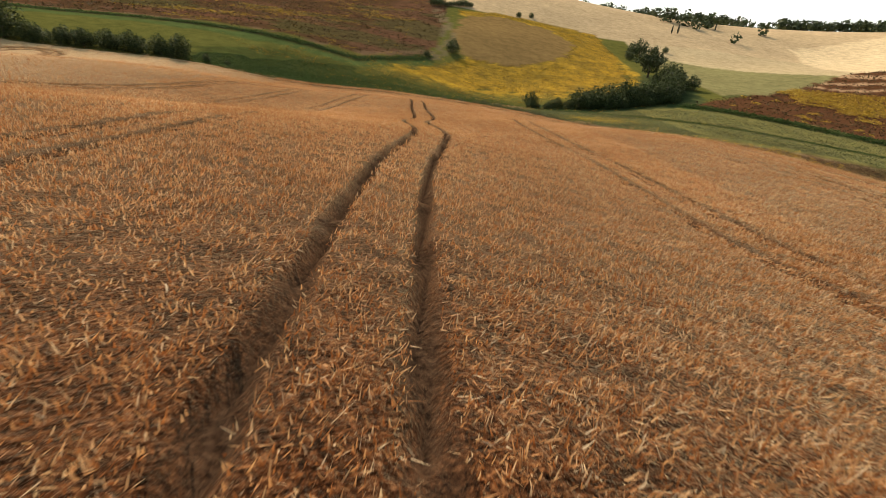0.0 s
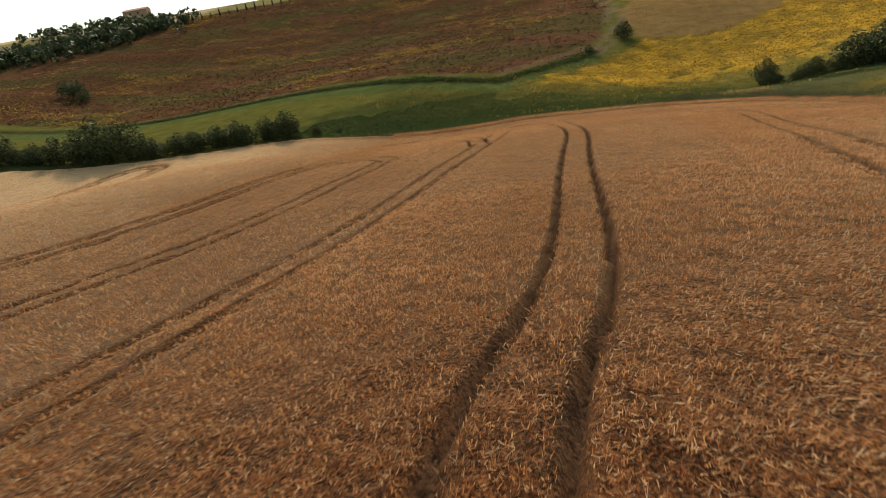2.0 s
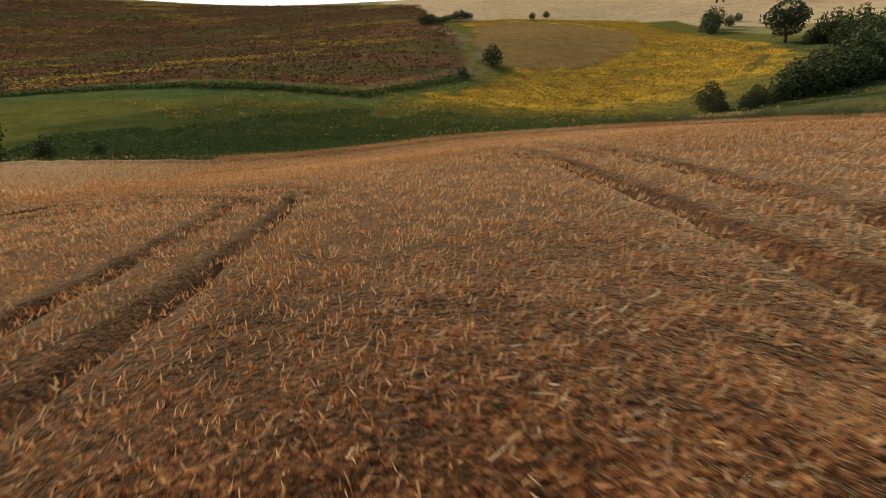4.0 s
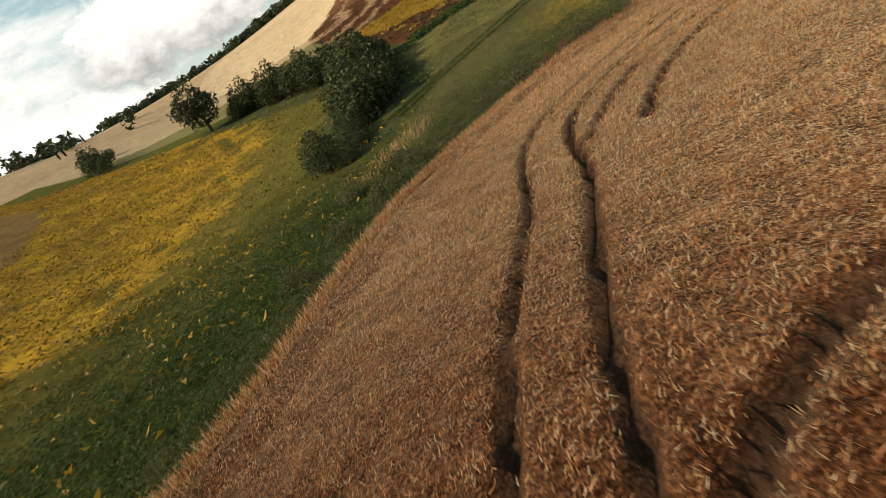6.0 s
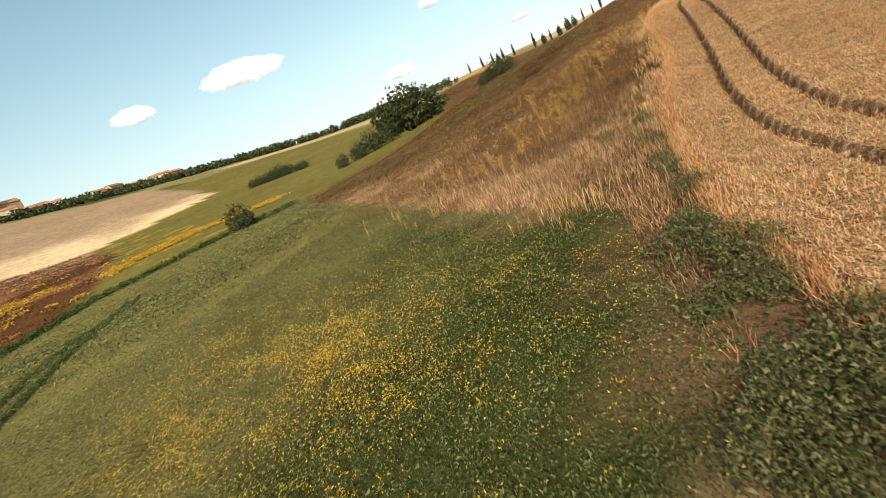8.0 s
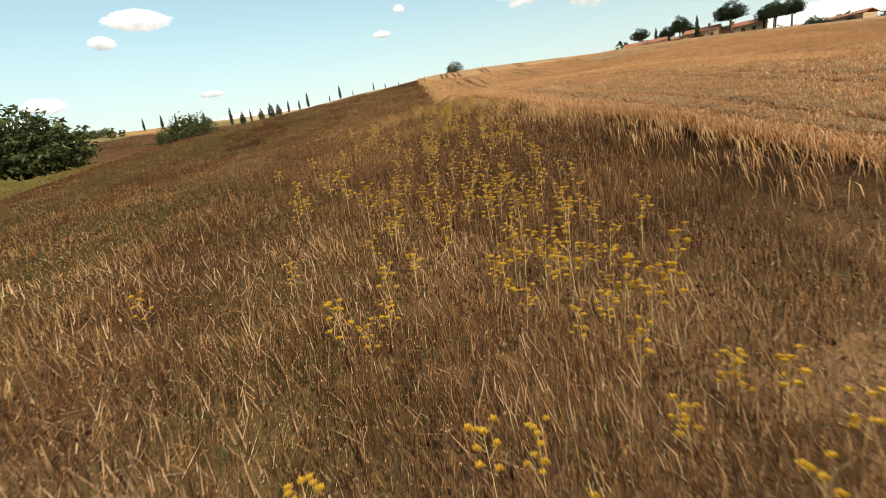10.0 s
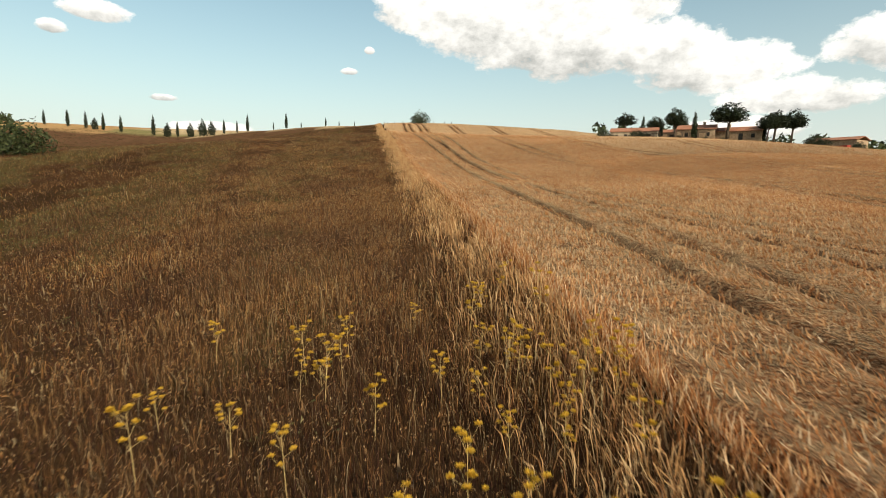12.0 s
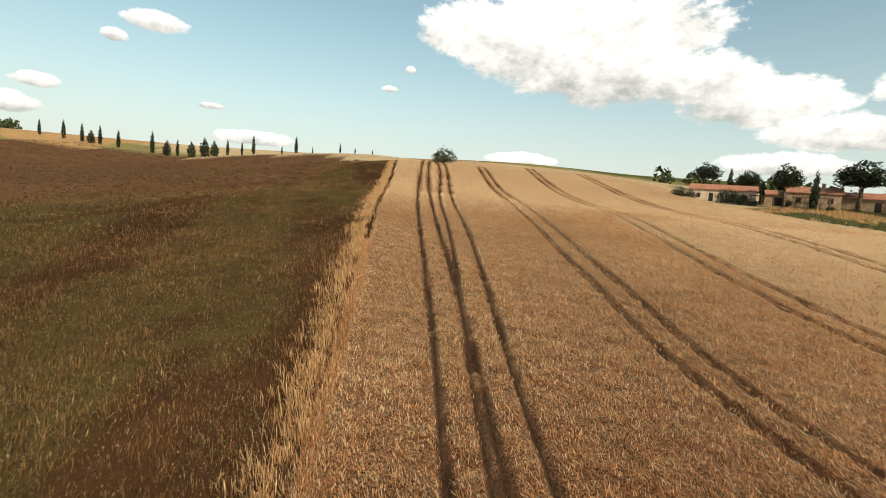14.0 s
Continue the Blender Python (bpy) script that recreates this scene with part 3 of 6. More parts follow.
def sheet(xs, ys, z):
    X, Y = np.meshgrid(xs, ys)
    v = np.stack([X.ravel(), Y.ravel(), z.ravel()], 1)
    n = len(xs)
    i = (np.arange(len(ys) - 1)[:, None] * n + np.arange(n - 1)[None, :]).ravel()
    q = np.stack([i, i + 1, i + n + 1, i + n], 1)
    return v, q


def banded(x, y):
    """Where herbs lie in long bands across the eastern bank."""
    return waves(x + 0.22 * y, 0.12 * y, 13, 8) + 0.35 * waves(x, y, 7, 64) > 0.30 - np.clip((x - 36) / 22, 0, 0.6)


def build_ground():
    xs, ys = lines(-135, 180, 2.0, 3600, 1.07), lines(-60, 262, 2.0, 3600, 1.07)
    X, Y = np.meshgrid(xs, ys)
    x, y = X.ravel(), Y.ravel()
    Z = (soil(x, y) - 0.06 * inside(WHEAT, x, y)).reshape(X.shape)
    jx, jy = x + 1.6 * waves(x, y, 14, 1) + 0.7 * waves(x, y, 4, 2), y + 1.6 * waves(x, y, 14, 3) + 0.7 * waves(x, y, 4, 4)
    c = np.ones((len(x), 4))
    c[:, :3] = (0.19, 0.16, 0.07)                        # dry grass and distant fields
    d = np.hypot(x, y)
    far = waves(x, y, 330, 11)
    mixto(c, (far > 0.12) * 1.0, (0.40, 0.29, 0.17))
    mixto(c, (far < -0.45) * 1.0, (0.080, 0.078, 0.028))
    bloom = np.zeros(len(x))
    yg = (y > 100) & (y < 300) & (x > -300) & (x < 80)
    mixto(c, yg * 1.0, (0.10, 0.092, 0.024))              # valley meadow
    bloom[yg] = 0.30
    # olive slope to the south-east
    se = (x > 90) & (y < 90) & (y > -120) & (x < 330)
    mixto(c, se * 1.0, (0.125, 0.105, 0.032))
    bloom[se & (np.abs(y - 66 + 0.25 * (x - 110)) < 14)] = 0.42
    pale = (y > 268) & (x > -20) & (x < 420) & (y < 520)
    mixto(c, pale * 1.0, (0.42, 0.29, 0.17))
    for poly, col, b in ((BROWN_NW, (0.085, 0.043, 0.021), 0.33), (YELLOW, (0.20, 0.125, 0.024), 0.50), (FALLOW, (0.19, 0.115, 0.045), 0.12),
                         (PALE_EAST, (0.56, 0.40, 0.24), 0.0), (BROWN_EAST, (0.095, 0.040, 0.019), 0.26), (BROWN_SOUTH, (0.11, 0.058, 0.032), 0.05),
                         (GREEN_EAST, (0.040, 0.045, 0.014), 0.0)):
        w = inside(poly, jx, jy)
        mixto(c, w * 1.0, col)
        bloom[w] = b
    # bare pinkish rim of the north-west hill
    rim = inside(BROWN_NW, jx, jy) & (away([(-9.5, 176), (-7, 205), (-8, 267)], x, y) < 26 + 9 * waves(x, y, 30, 5))
    mixto(c, rim * 0.6, (0.13, 0.062, 0.036))
    bloom[rim] = 0.12
    olv = inside(BROWN_NW, jx, jy) & (waves(x * 0.7, y * 1.5, 55, 13) > 0.15)
    mixto(c, olv * 0.7, (0.070, 0.060, 0.022))
    red = inside(BROWN_NW, jx, jy) & (waves(x * 0.6, y * 1.8, 34, 14) > 0.35)
    mixto(c, red * 0.6, (0.13, 0.055, 0.032))
    low = inside(BROWN_NW, jx, jy) & (away(DITCH_NORTH, x, y) < 5.5)
    mixto(c, low * 0.5, (0.20, 0.12, 0.07))
    # light worn swells on the eastern brown slope
    sw = inside(BROWN_EAST, jx, jy) & (x > 170 + 18 * waves(x, y, 60, 6))
    mixto(c, sw * 0.55, (0.30, 0.13, 0.065))
    bloom[sw] = 0.0
    dpe = away([(150, 205), (225, 226), (243, 204), (244, 180), (262, 128), (236, 77), (232, 48)], x, y)
    streak = inside(BROWN_EAST, jx, jy) & np.any([np.abs(dpe + 6 * waves(x, y, 60, 12) - o) < w for o, w in ((9, 3.0), (23, 2.0), (34, 1.5))], axis=0)
    mixto(c, streak * 0.7, (0.46, 0.28, 0.16))
    worn = inside(PALE_EAST, jx, jy) * np.clip((x - 255 - 14 * waves(x, y, 50, 15)) / 30, 0, 1) * np.clip((100 - y) / 45, 0, 1)
    mixto(c, worn * 0.8, (0.21, 0.135, 0.09))
    golden = (y < -232 + 10 * waves(x, y, 60, 17)) & (x > 185 + 12 * waves(x, y, 40, 22)) & (y > -420)
    mixto(c, golden * 1.0, (0.36, 0.215, 0.10))
    # valley bands north of the wheat: dark green by the edge, then yellowish
    de = away(EDGE_LINE, x, y)
    out = ~inside(WHEAT, x, y)
    band = out & (y > 104) & (x < 10) & (x > -110) & (de < 11 + 2 * waves(x, y, 25, 7)) & (y < 160)
    mixto(c, band * 1.0, (0.030, 0.040, 0.012))
    bloom[band] = 0.0
    b2 = out & (y > 110) & (x < 26) & (de >= 11) & (de < 24 + 4 * waves(x, y, 25, 7)) & (y < 175) & (x > -110) & ~inside(BROWN_NW, jx, jy) & ~inside(GREEN_EAST, x, y)
    mixto(c, b2 * 1.0, (0.062, 0.066, 0.019))
    bloom[b2] = 0.20
    # the yellow flowering field thins out down the slope
    dy = away(YELLOW[-6:] + YELLOW[:1], x, y)
    thin = out & ~inside(YELLOW, x, y) & ~inside(FALLOW, x, y) & ~inside(BROWN_NW, jx, jy) & (y > 120) & (x < 66) & (x > -40)
    mixto(c, thin * 0.6 * np.exp(-dy / 13), (0.17, 0.115, 0.025))
    bloom = np.where(thin, np.maximum(bloom, 0.56 * np.exp(-dy / 22)), bloom)
    dn = away(DITCH_NORTH, x, y)
    mixto(c, np.clip(1.3 - np.abs(dn) / 2.2, 0, 1), (0.035, 0.035, 0.018))
    bloom[dn < 3] = 0
    dg = away([(p[0], p[1] - 5) for p in DITCH_NORTH], x, y)
    mixto(c, (dg < 2.5) * 0.7, (0.06, 0.09, 0.03))
    mixto(c, np.clip(1.4 - away(DITCH_EAST, x, y) / 2.6, 0, 1), (0.045, 0.085, 0.022))
    # the dry bank along the east edge of the wheat
    bank = out & (x > 15) & (x < 96) & (y > -150) & ~inside(GREEN_EAST, jx, jy) & ~inside(BROWN_SOUTH, jx, jy) & (y < 112 - 0.72 * (x - 18))
    mixto(c, bank * 1.0, (0.044, 0.024, 0.012))
    mixto(c, bank * np.clip((y - 74 + 5 * waves(x, y, 11, 54)) / 14, 0, 1) * 0.8, (0.27, 0.155, 0.08))
    bloom[bank] = 0.12
    mixto(c, bank * np.clip(waves(x + 0.2 * y, 0.2 * y, 9, 67), 0, 1) * 0.4, (0.030, 0.020, 0.010))
    olive = bank & banded(x, y) & (x > 35)
    mixto(c, olive * 0.6, (0.090, 0.070, 0.024))
    rust = bank & ~olive & (x > 33) & (waves(x + 0.3 * y, 0.25 * y, 11, 73) > -0.1)
    mixto(c, rust * 0.5, (0.075, 0.036, 0.016))
    verge = out & (de < 3.2) & (x > 8) & (y > 80)
    mixto(c, verge * 0.8, (0.10, 0.055, 0.027))
    # shade of the thicket, painted into the ground colour around it
    thicket_shade = (away(THICKET_LINE, x, y) < 8)
    mixto(c, thicket_shade * 0.85, (0.05, 0.06, 0.025))
    bloom[thicket_shade] = 0
    pale_green = inside(GREEN_EAST, jx, jy) * np.clip((de - 9 - 3 * waves(x, y, 12, 18)) / 7, 0, 1)
    mixto(c, pale_green, (0.145, 0.122, 0.042))
    lane = away(CROP_LANE, x, y)
    mixto(c, (lane < 1.5) * 0.6, (0.045, 0.042, 0.015))
    earthy = out & (de < 3.4) & (x > 12) & (y > 92) & (y < 113)
    mixto(c, earthy * 0.8, (0.12, 0.068, 0.038))
    sandy = out & (de < 2.8 + 1.0 * waves(x, y, 5, 19)) & (x > 12) & (y > 111) & (y < 119)
    mixto(c, sandy * np.clip(0.45 + 0.6 * waves(x, y, 2.6, 20), 0, 0.9), (0.30, 0.18, 0.11))
    w = inside(WHEAT, x, y)
    mixto(c, w * 1.0, (0.40, 0.26, 0.14))                # far wheat, and stubble soil under the crop
    bloom[w] = 0
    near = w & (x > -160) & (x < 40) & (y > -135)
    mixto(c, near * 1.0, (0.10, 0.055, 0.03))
    # cart track beside the fallow
    trk = away([(-9, 174), (-4, 190), (-6, 215), (-12, 250)], x, y)
    mixto(c, (np.abs(trk - 1.4) < 0.9) * 0.7, (0.17, 0.12, 0.07))
    vg = inside(FARM_SLOPE, x, y)
    mixto(c, vg * 1.0, (0.075, 0.085, 0.028))
    gold = inside(FARM_SLOPE, jx, jy) & (waves(x, y, 19, 16) > 0.1)
    mixto(c, gold * 0.7, (0.24, 0.165, 0.07))
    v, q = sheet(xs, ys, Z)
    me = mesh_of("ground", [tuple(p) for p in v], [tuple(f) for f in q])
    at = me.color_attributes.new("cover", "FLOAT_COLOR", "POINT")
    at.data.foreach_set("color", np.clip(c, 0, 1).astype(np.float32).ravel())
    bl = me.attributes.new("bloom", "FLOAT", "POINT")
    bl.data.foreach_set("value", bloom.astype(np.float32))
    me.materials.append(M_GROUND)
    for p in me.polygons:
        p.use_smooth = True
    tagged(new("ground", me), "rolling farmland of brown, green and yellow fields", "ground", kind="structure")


build_ground()


# ---- wheat ----
def crop_height(x, y):
    h = 0.52 - 0.19 * eared(x, y) + 0.04 * waves(x, y, 1.9, 44) + 0.05 * waves(x, y, 17, 23)
    return h * np.where(waves(x, y, 7, 24) + 0.6 * waves(x, y, 2.2, 25) > 1.3, 0.75, 1)      # a few thin, lodged patches


def crop_patch(x0, x1, y0, y1, step):
    xs, ys = np.arange(x0, x1 + step * 0.5, step), np.arange(y0, y1 + step * 0.5, step)
    X, Y = np.meshgrid(xs, ys)
    x, y = X.ravel(), Y.ravel()
    de = away(WHEAT + WHEAT[:1], x, y)
    ins = inside(WHEAT, x, y)
    r = rutted(x, y) + 0.10 * np.clip(waves(x, y, 2.4, 27) + 0.1, 0, 1)
    rw = max(0.15, step * 0.6)
    h = crop_height(x, y) * np.clip((r - rw / 2) / rw, 0.05, 1) * np.clip(de / 0.6, 0.06, 1)
    v, q = sheet(xs, ys, (soil(x, y) + h).reshape(X.shape))
    q = q[ins[q].all(1)]
    used = np.unique(q)
    re = np.zeros(len(v), np.int64)
    re[used] = np.arange(len(used))
    q = re[q]
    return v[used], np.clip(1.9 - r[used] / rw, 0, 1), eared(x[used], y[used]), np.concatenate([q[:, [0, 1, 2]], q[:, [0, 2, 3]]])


def build_wheat():
    vs, rs, es, ts, n = [], [], [], [], 0
    for a in ((-32, 36, -12, 125.2, 0.24), (-2, 36, -66, -12, 0.3), (-60.8, -32, -12, 124.8, 0.45), (-162, -60.8, -40.2, 124, 0.75), (-60.8, -2, -66, -12, 0.45), (-62, 36.6, -176, -66, 0.6)):
        v, r, e, t = crop_patch(*a)
        vs.append(v)
        rs.append(r)
        es.append(e)
        ts.append(t + n)
        n += len(v)
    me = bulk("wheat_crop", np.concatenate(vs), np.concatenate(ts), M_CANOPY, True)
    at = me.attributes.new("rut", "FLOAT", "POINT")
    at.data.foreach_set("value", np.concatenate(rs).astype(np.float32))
    # how much of the shade-darkened straw colour shows
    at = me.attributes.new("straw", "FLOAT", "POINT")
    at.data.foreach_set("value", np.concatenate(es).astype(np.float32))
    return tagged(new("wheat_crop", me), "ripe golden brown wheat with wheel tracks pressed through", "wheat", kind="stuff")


def spikes(x, y, base, long, lx, ly, wide, seed, jitter=0.25):
    """One narrow upright blade (a triangle) at each place."""
    r = np.random.default_rng(seed)
    k = len(x)
    long = long * r.uniform(0.65, 1.25, k)
    lx, ly = lx + r.normal(0, jitter, k), ly + r.normal(0, jitter, k)
    a = r.uniform(0, 6.28, k)
    w = wide * r.uniform(0.6, 1.3, k)
    wx, wy = np.cos(a) * w, np.sin(a) * w
    p0, p1 = np.stack([x - wx, y - wy, base], 1), np.stack([x + wx, y + wy, base], 1)
    p2 = np.stack([x + lx * long, y + ly * long, base + long * np.maximum(0.4, 1 - 0.4 * (lx * lx + ly * ly))], 1)
    v = np.stack([p0, p1, p2], 1).reshape(-1, 3)
    return v, np.arange(3 * k).reshape(-1, 3)


def blades(px, py, base, high, lean_x, lean_y, wide, n, spread, seed, bend=0.35, head=0.45):
    """Upright tufts: n stalks each, a stalk being a thin kite with its widest place at the seed head."""
    r = np.random.default_rng(seed)
    k = len(px)
    X, Y, B, Hh = (np.repeat(a, n) for a in (px, py, base, high))
    X, Y = X + r.normal(0, spread, k * n), Y + r.normal(0, spread, k * n)
    Hh = Hh * r.uniform(0.7, 1.2, k * n)
    lx, ly = np.repeat(lean_x, n) + r.normal(0, bend, k * n), np.repeat(lean_y, n) + r.normal(0, bend, k * n)
    a = r.uniform(0, 6.28, k * n)
    wx, wy = np.cos(a) * wide, np.sin(a) * wide
    wv = r.uniform(0.6, 1.4, k * n)
    wx, wy = wx * wv, wy * wv
    m = head
    p0 = np.stack([X, Y, B], 1)
    p1 = np.stack([X + lx * Hh * m * 0.6 - wx, Y + ly * Hh * m * 0.6 - wy, B + Hh * m], 1)
    p2 = np.stack([X + lx * Hh * m * 0.6 + wx, Y + ly * Hh * m * 0.6 + wy, B + Hh * m], 1)
    p3 = np.stack([X + lx * Hh, Y + ly * Hh, B + Hh * np.maximum(0.35, 1 - 0.35 * (lx * lx + ly * ly))], 1)
    v = np.stack([p0, p1, p2, p3], 1).reshape(-1, 3)
    i = np.arange(k * n) * 4
    t = np.concatenate([np.stack([i, i + 2, i + 1], 1), np.stack([i + 1, i + 2, i + 3], 1)])
    return v, t


def scatter(x0, x1, y0, y1, count, seed):
    r = np.random.default_rng(seed)
    return r.uniform(x0, x1, count), r.uniform(y0, y1, count)


EAR_AREAS = [((-14, 14, 0, 62), 520000, 0.0125, 0.13), ((-38, 4, 62, 126), 560000, 0.0115, 0.12), ((4, 26, 84, 124), 250000, 0.0125, 0.13), ((4, 10, 62, 84), 28000, 0.0135, 0.16),     # below the flight
             ((10, 34, 4, 84), 290000, 0.0135, 0.16), ((4, 34, -46, 4), 190000, 0.015, 0.18), ((-36, -14, 0, 62), 110000, 0.016, 0.18),
             ((-90, -36, 10, 114), 120000, 0.026, 0.25), ((-40, 10, -60, 0), 40000, 0.026, 0.25), ((-36, 34, -130, -46), 90000, 0.030, 0.27)]


def build_ears():
    sets = []
    for seed, (area, count, wide, long) in enumerate(EAR_AREAS, 31):
        x, y = scatter(*area, count, seed)
        k = inside(WHEAT, x, y) & (rutted(x, y) > np.random.default_rng(seed + 90).uniform(0.15, 0.30, len(x)))
        # the heads stand in tufts, with dark gaps between
        k &= waves(x, y, 0.55, 43) + 0.7 * waves(x, y, 1.9, 44) > np.random.default_rng(seed + 60).uniform(-1.5, 0.35, len(x))
        x, y = x[k], y[k]
        de = away(EDGE_LINE, x, y)
        lx, ly = 0.25 + 0.3 * waves(x, y, 9, 41), -0.30 + 0.3 * waves(x, y, 7, 42)
        low = 0.42 + 0.05 * waves(x, y, 1.3, 45) + 0.04 * waves(x, y, 0.55, 43) + 0.05 * waves(x, y, 17, 23)
        sets.append(spikes(x, y, soil(x, y) + low * np.clip(de / 0.5, 0.35, 1), np.full(len(x), long), lx, ly, wide, seed + 20, 0.45))
    rim_from = sum(len(v) for v, _ in sets)
    # the ragged rim of the field
    r = np.random.default_rng(46)
    e = np.array(WHEAT_EAST)
    d = np.concatenate([[0], np.cumsum(np.hypot(*np.diff(e, axis=0).T))])
    t = r.uniform(0.35, 1, 60000) * d[-1]
    x, y = np.interp(t, d, e[:, 0]) + r.normal(0, 0.22, len(t)), np.interp(t, d, e[:, 1]) + r.normal(0, 0.22, len(t))
    sets.append(spikes(x, y, soil(x, y) + r.uniform(0, 0.30, len(t)), np.full(len(t), 0.30), np.full(len(t), 0.1), np.full(len(t), 0.0), 0.013, 47, 0.35))
    vs, ts, n = [], [], 0
    for v, t in sets:
        vs.append(v)
        ts.append(t + n)
        n += len(v)
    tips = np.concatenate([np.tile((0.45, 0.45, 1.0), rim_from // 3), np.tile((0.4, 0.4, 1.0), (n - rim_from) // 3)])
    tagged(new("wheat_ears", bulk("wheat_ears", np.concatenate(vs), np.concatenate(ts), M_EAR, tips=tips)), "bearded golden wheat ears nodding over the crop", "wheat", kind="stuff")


build_wheat()
build_ears()


# ---- standing plants that nobody could count ----
def stuff(name, sets, mat, label, category, tips=()):
    """tips: for each set how far, 0 to 1, the corners of one piece stand clear of the painted base shade."""
    vs, ts, n, tp = [], [], 0, []
    for k, (v, t) in enumerate(sets):
        vs.append(v)
        ts.append(t + n)
        n += len(v)
        if tips:
            tp.append(np.tile(tips[k], len(v) // len(tips[k])))
    return tagged(new(name, bulk(name, np.concatenate(vs), np.concatenate(ts), mat, tips=np.concatenate(tp) if tips else None)), label, category, kind="stuff")


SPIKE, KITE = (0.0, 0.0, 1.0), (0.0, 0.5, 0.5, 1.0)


def in_bank(x, y):
    return ~inside(WHEAT, x, y) & ~inside(GREEN_EAST, x, y) & (y < 112 - 0.72 * (x - 18))


def leaves(px, py, base, size, n, spread, rise, seed, flat=0.6):
    """Low leafy clumps: n small leaves each, scattered over a mound."""
    r = np.random.default_rng(seed)
    k = len(px) * n
    X, Y, B, S = (np.repeat(a, n) for a in (px, py, base, size))
    dx, dy = r.normal(0, spread, k), r.normal(0, spread, k)
    c = np.stack([X + dx, Y + dy, B + rise * r.uniform(0.3, 1.0, k) * np.exp(-(dx * dx + dy * dy) / (3 * spread * spread))], 1)
    u = r.normal(0, 1, (k, 3)) * (1, 1, flat)
    u /= np.linalg.norm(u, axis=1)[:, None]
    w = np.cross(u, r.normal(0, 1, (k, 3)))
    w /= np.linalg.norm(w, axis=1)[:, None] + 1e-9
    s = (S * r.uniform(0.6, 1.3, k))[:, None]
    v = np.stack([c - u * s, c + w * s * 0.7, c + u * s], 1).reshape(-1, 3)
    return v, np.arange(3 * k).reshape(-1, 3)


def build_weeds():
    x, y = scatter(28, 45, 20, 90, 24000, 51)
    near = np.random.default_rng(50).uniform(0, 1, len(x)) < np.clip((45 - x) / 8, 0, 1)
    x, y = x[near], y[near]
    sets = []
    for area, count, wide, tall, seed in (((28, 45, 16, 92), 300000, 0.0036, 0.58, 48), ((24, 62, -46, 106), 250000, 0.0065, 0.46, 52), ((31, 60, -30, 36), 110000, 0.0085, 0.42, 47), ((20, 30, 84, 108), 26000, 0.012, 0.45, 49), ((34, 110, -140, 90), 130000, 0.028, 0.4, 53)):
        px, py = scatter(*area, count, seed)
        k = in_bank(px, py) & (away(EDGE_LINE, px, py) > 0.3) & (waves(px, py, 5, 57) + 0.8 * waves(px, py, 1.5, 58) + 0.5 * waves(px, py, 0.6, 56) > -0.7)
        k &= np.random.default_rng(seed + 3).uniform(0, 1, len(px)) < np.clip((area[1] - px) / 9, 0.04, 1)
        px, py = px[k], py[k]
        sets.append(spikes(px, py, soil(px, py) - 0.02, tall * (0.85 + 0.3 * waves(px, py, 9, 59) + 0.22 * waves(px, py, 1.9, 68)).clip(0.3, 1.4), np.full(len(px), 0.04), np.full(len(px), -0.06), wide, seed, 0.24))
    for (px, py, n, wide, tall, seed) in ((x, y, 4, 0.0042, 0.80, 54),):
        k = in_bank(px, py) & (away(EDGE_LINE, px, py) > 0.3)
        k &= waves(px, py, 5, 57) + 0.5 * waves(px, py, 1.7, 58) > -1.2
        px, py = px[k], py[k]
        high = tall * (0.75 + 0.3 * waves(px, py, 9, 59)).clip(0.35, 1.2)
        sets.append(blades(px, py, soil(px, py) - 0.02, high, np.full(len(px), 0.04), np.full(len(px), -0.06), wide, n, 0.13, seed, 0.2, 0.8))
    # leafy dead tufts between the stalks
    px, py = scatter(29, 96, -90, 84, 90000, 78)
    k = in_bank(px, py) & (away(EDGE_LINE, px, py) > 0.6) & (waves(px, py, 3.0, 79) + 0.6 * waves(px, py, 0.8, 86) > -0.3)
    px, py = px[k], py[k]
    sets.append(leaves(px, py, soil(px, py), np.full(len(px), 0.055), 5, 0.17, 0.52, 80, 2.4))
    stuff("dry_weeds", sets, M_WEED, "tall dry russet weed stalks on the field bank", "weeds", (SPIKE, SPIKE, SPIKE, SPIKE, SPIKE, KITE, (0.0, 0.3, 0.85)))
    gx, gy = scatter(22, 76, 66, 104, 120000, 55)
    k = in_bank(gx, gy) & (away(EDGE_LINE, gx, gy) > 0.5) & (np.random.default_rng(56).uniform(0, 1, len(gx)) < np.clip((gy - 72 + 6 * waves(gx, gy, 11, 54)) / 14, 0.05, 1) * np.clip(0.75 + 0.7 * waves(gx, gy, 4, 53), 0.1, 1))
    gx, gy = gx[k], gy[k]
    stuff("bank_straw", [spikes(gx, gy, soil(gx, gy) - 0.02, np.full(len(gx), 0.42), np.full(len(gx), 0.15), np.full(len(gx), -0.1), 0.013, 56, 0.42)], M_STRAW, "bleached pinkish dry grass on the bank above the green field", "grass")
    # pale chaffy seed heads and low herbs between the stalks
    px, py = scatter(27, 50, -30, 98, 34000, 60)
    k = in_bank(px, py)
    px, py = px[k], py[k]
    hb = soil(px, py) + np.random.default_rng(61).uniform(0.2, 0.7, len(px))
    qx, qy = scatter(29.5, 41, 34, 92, 24000, 45)
    kq = in_bank(qx, qy)
    qx, qy = qx[kq], qy[kq]
    hq = soil(qx, qy) + np.random.default_rng(46).uniform(0.3, 0.75, len(qx))
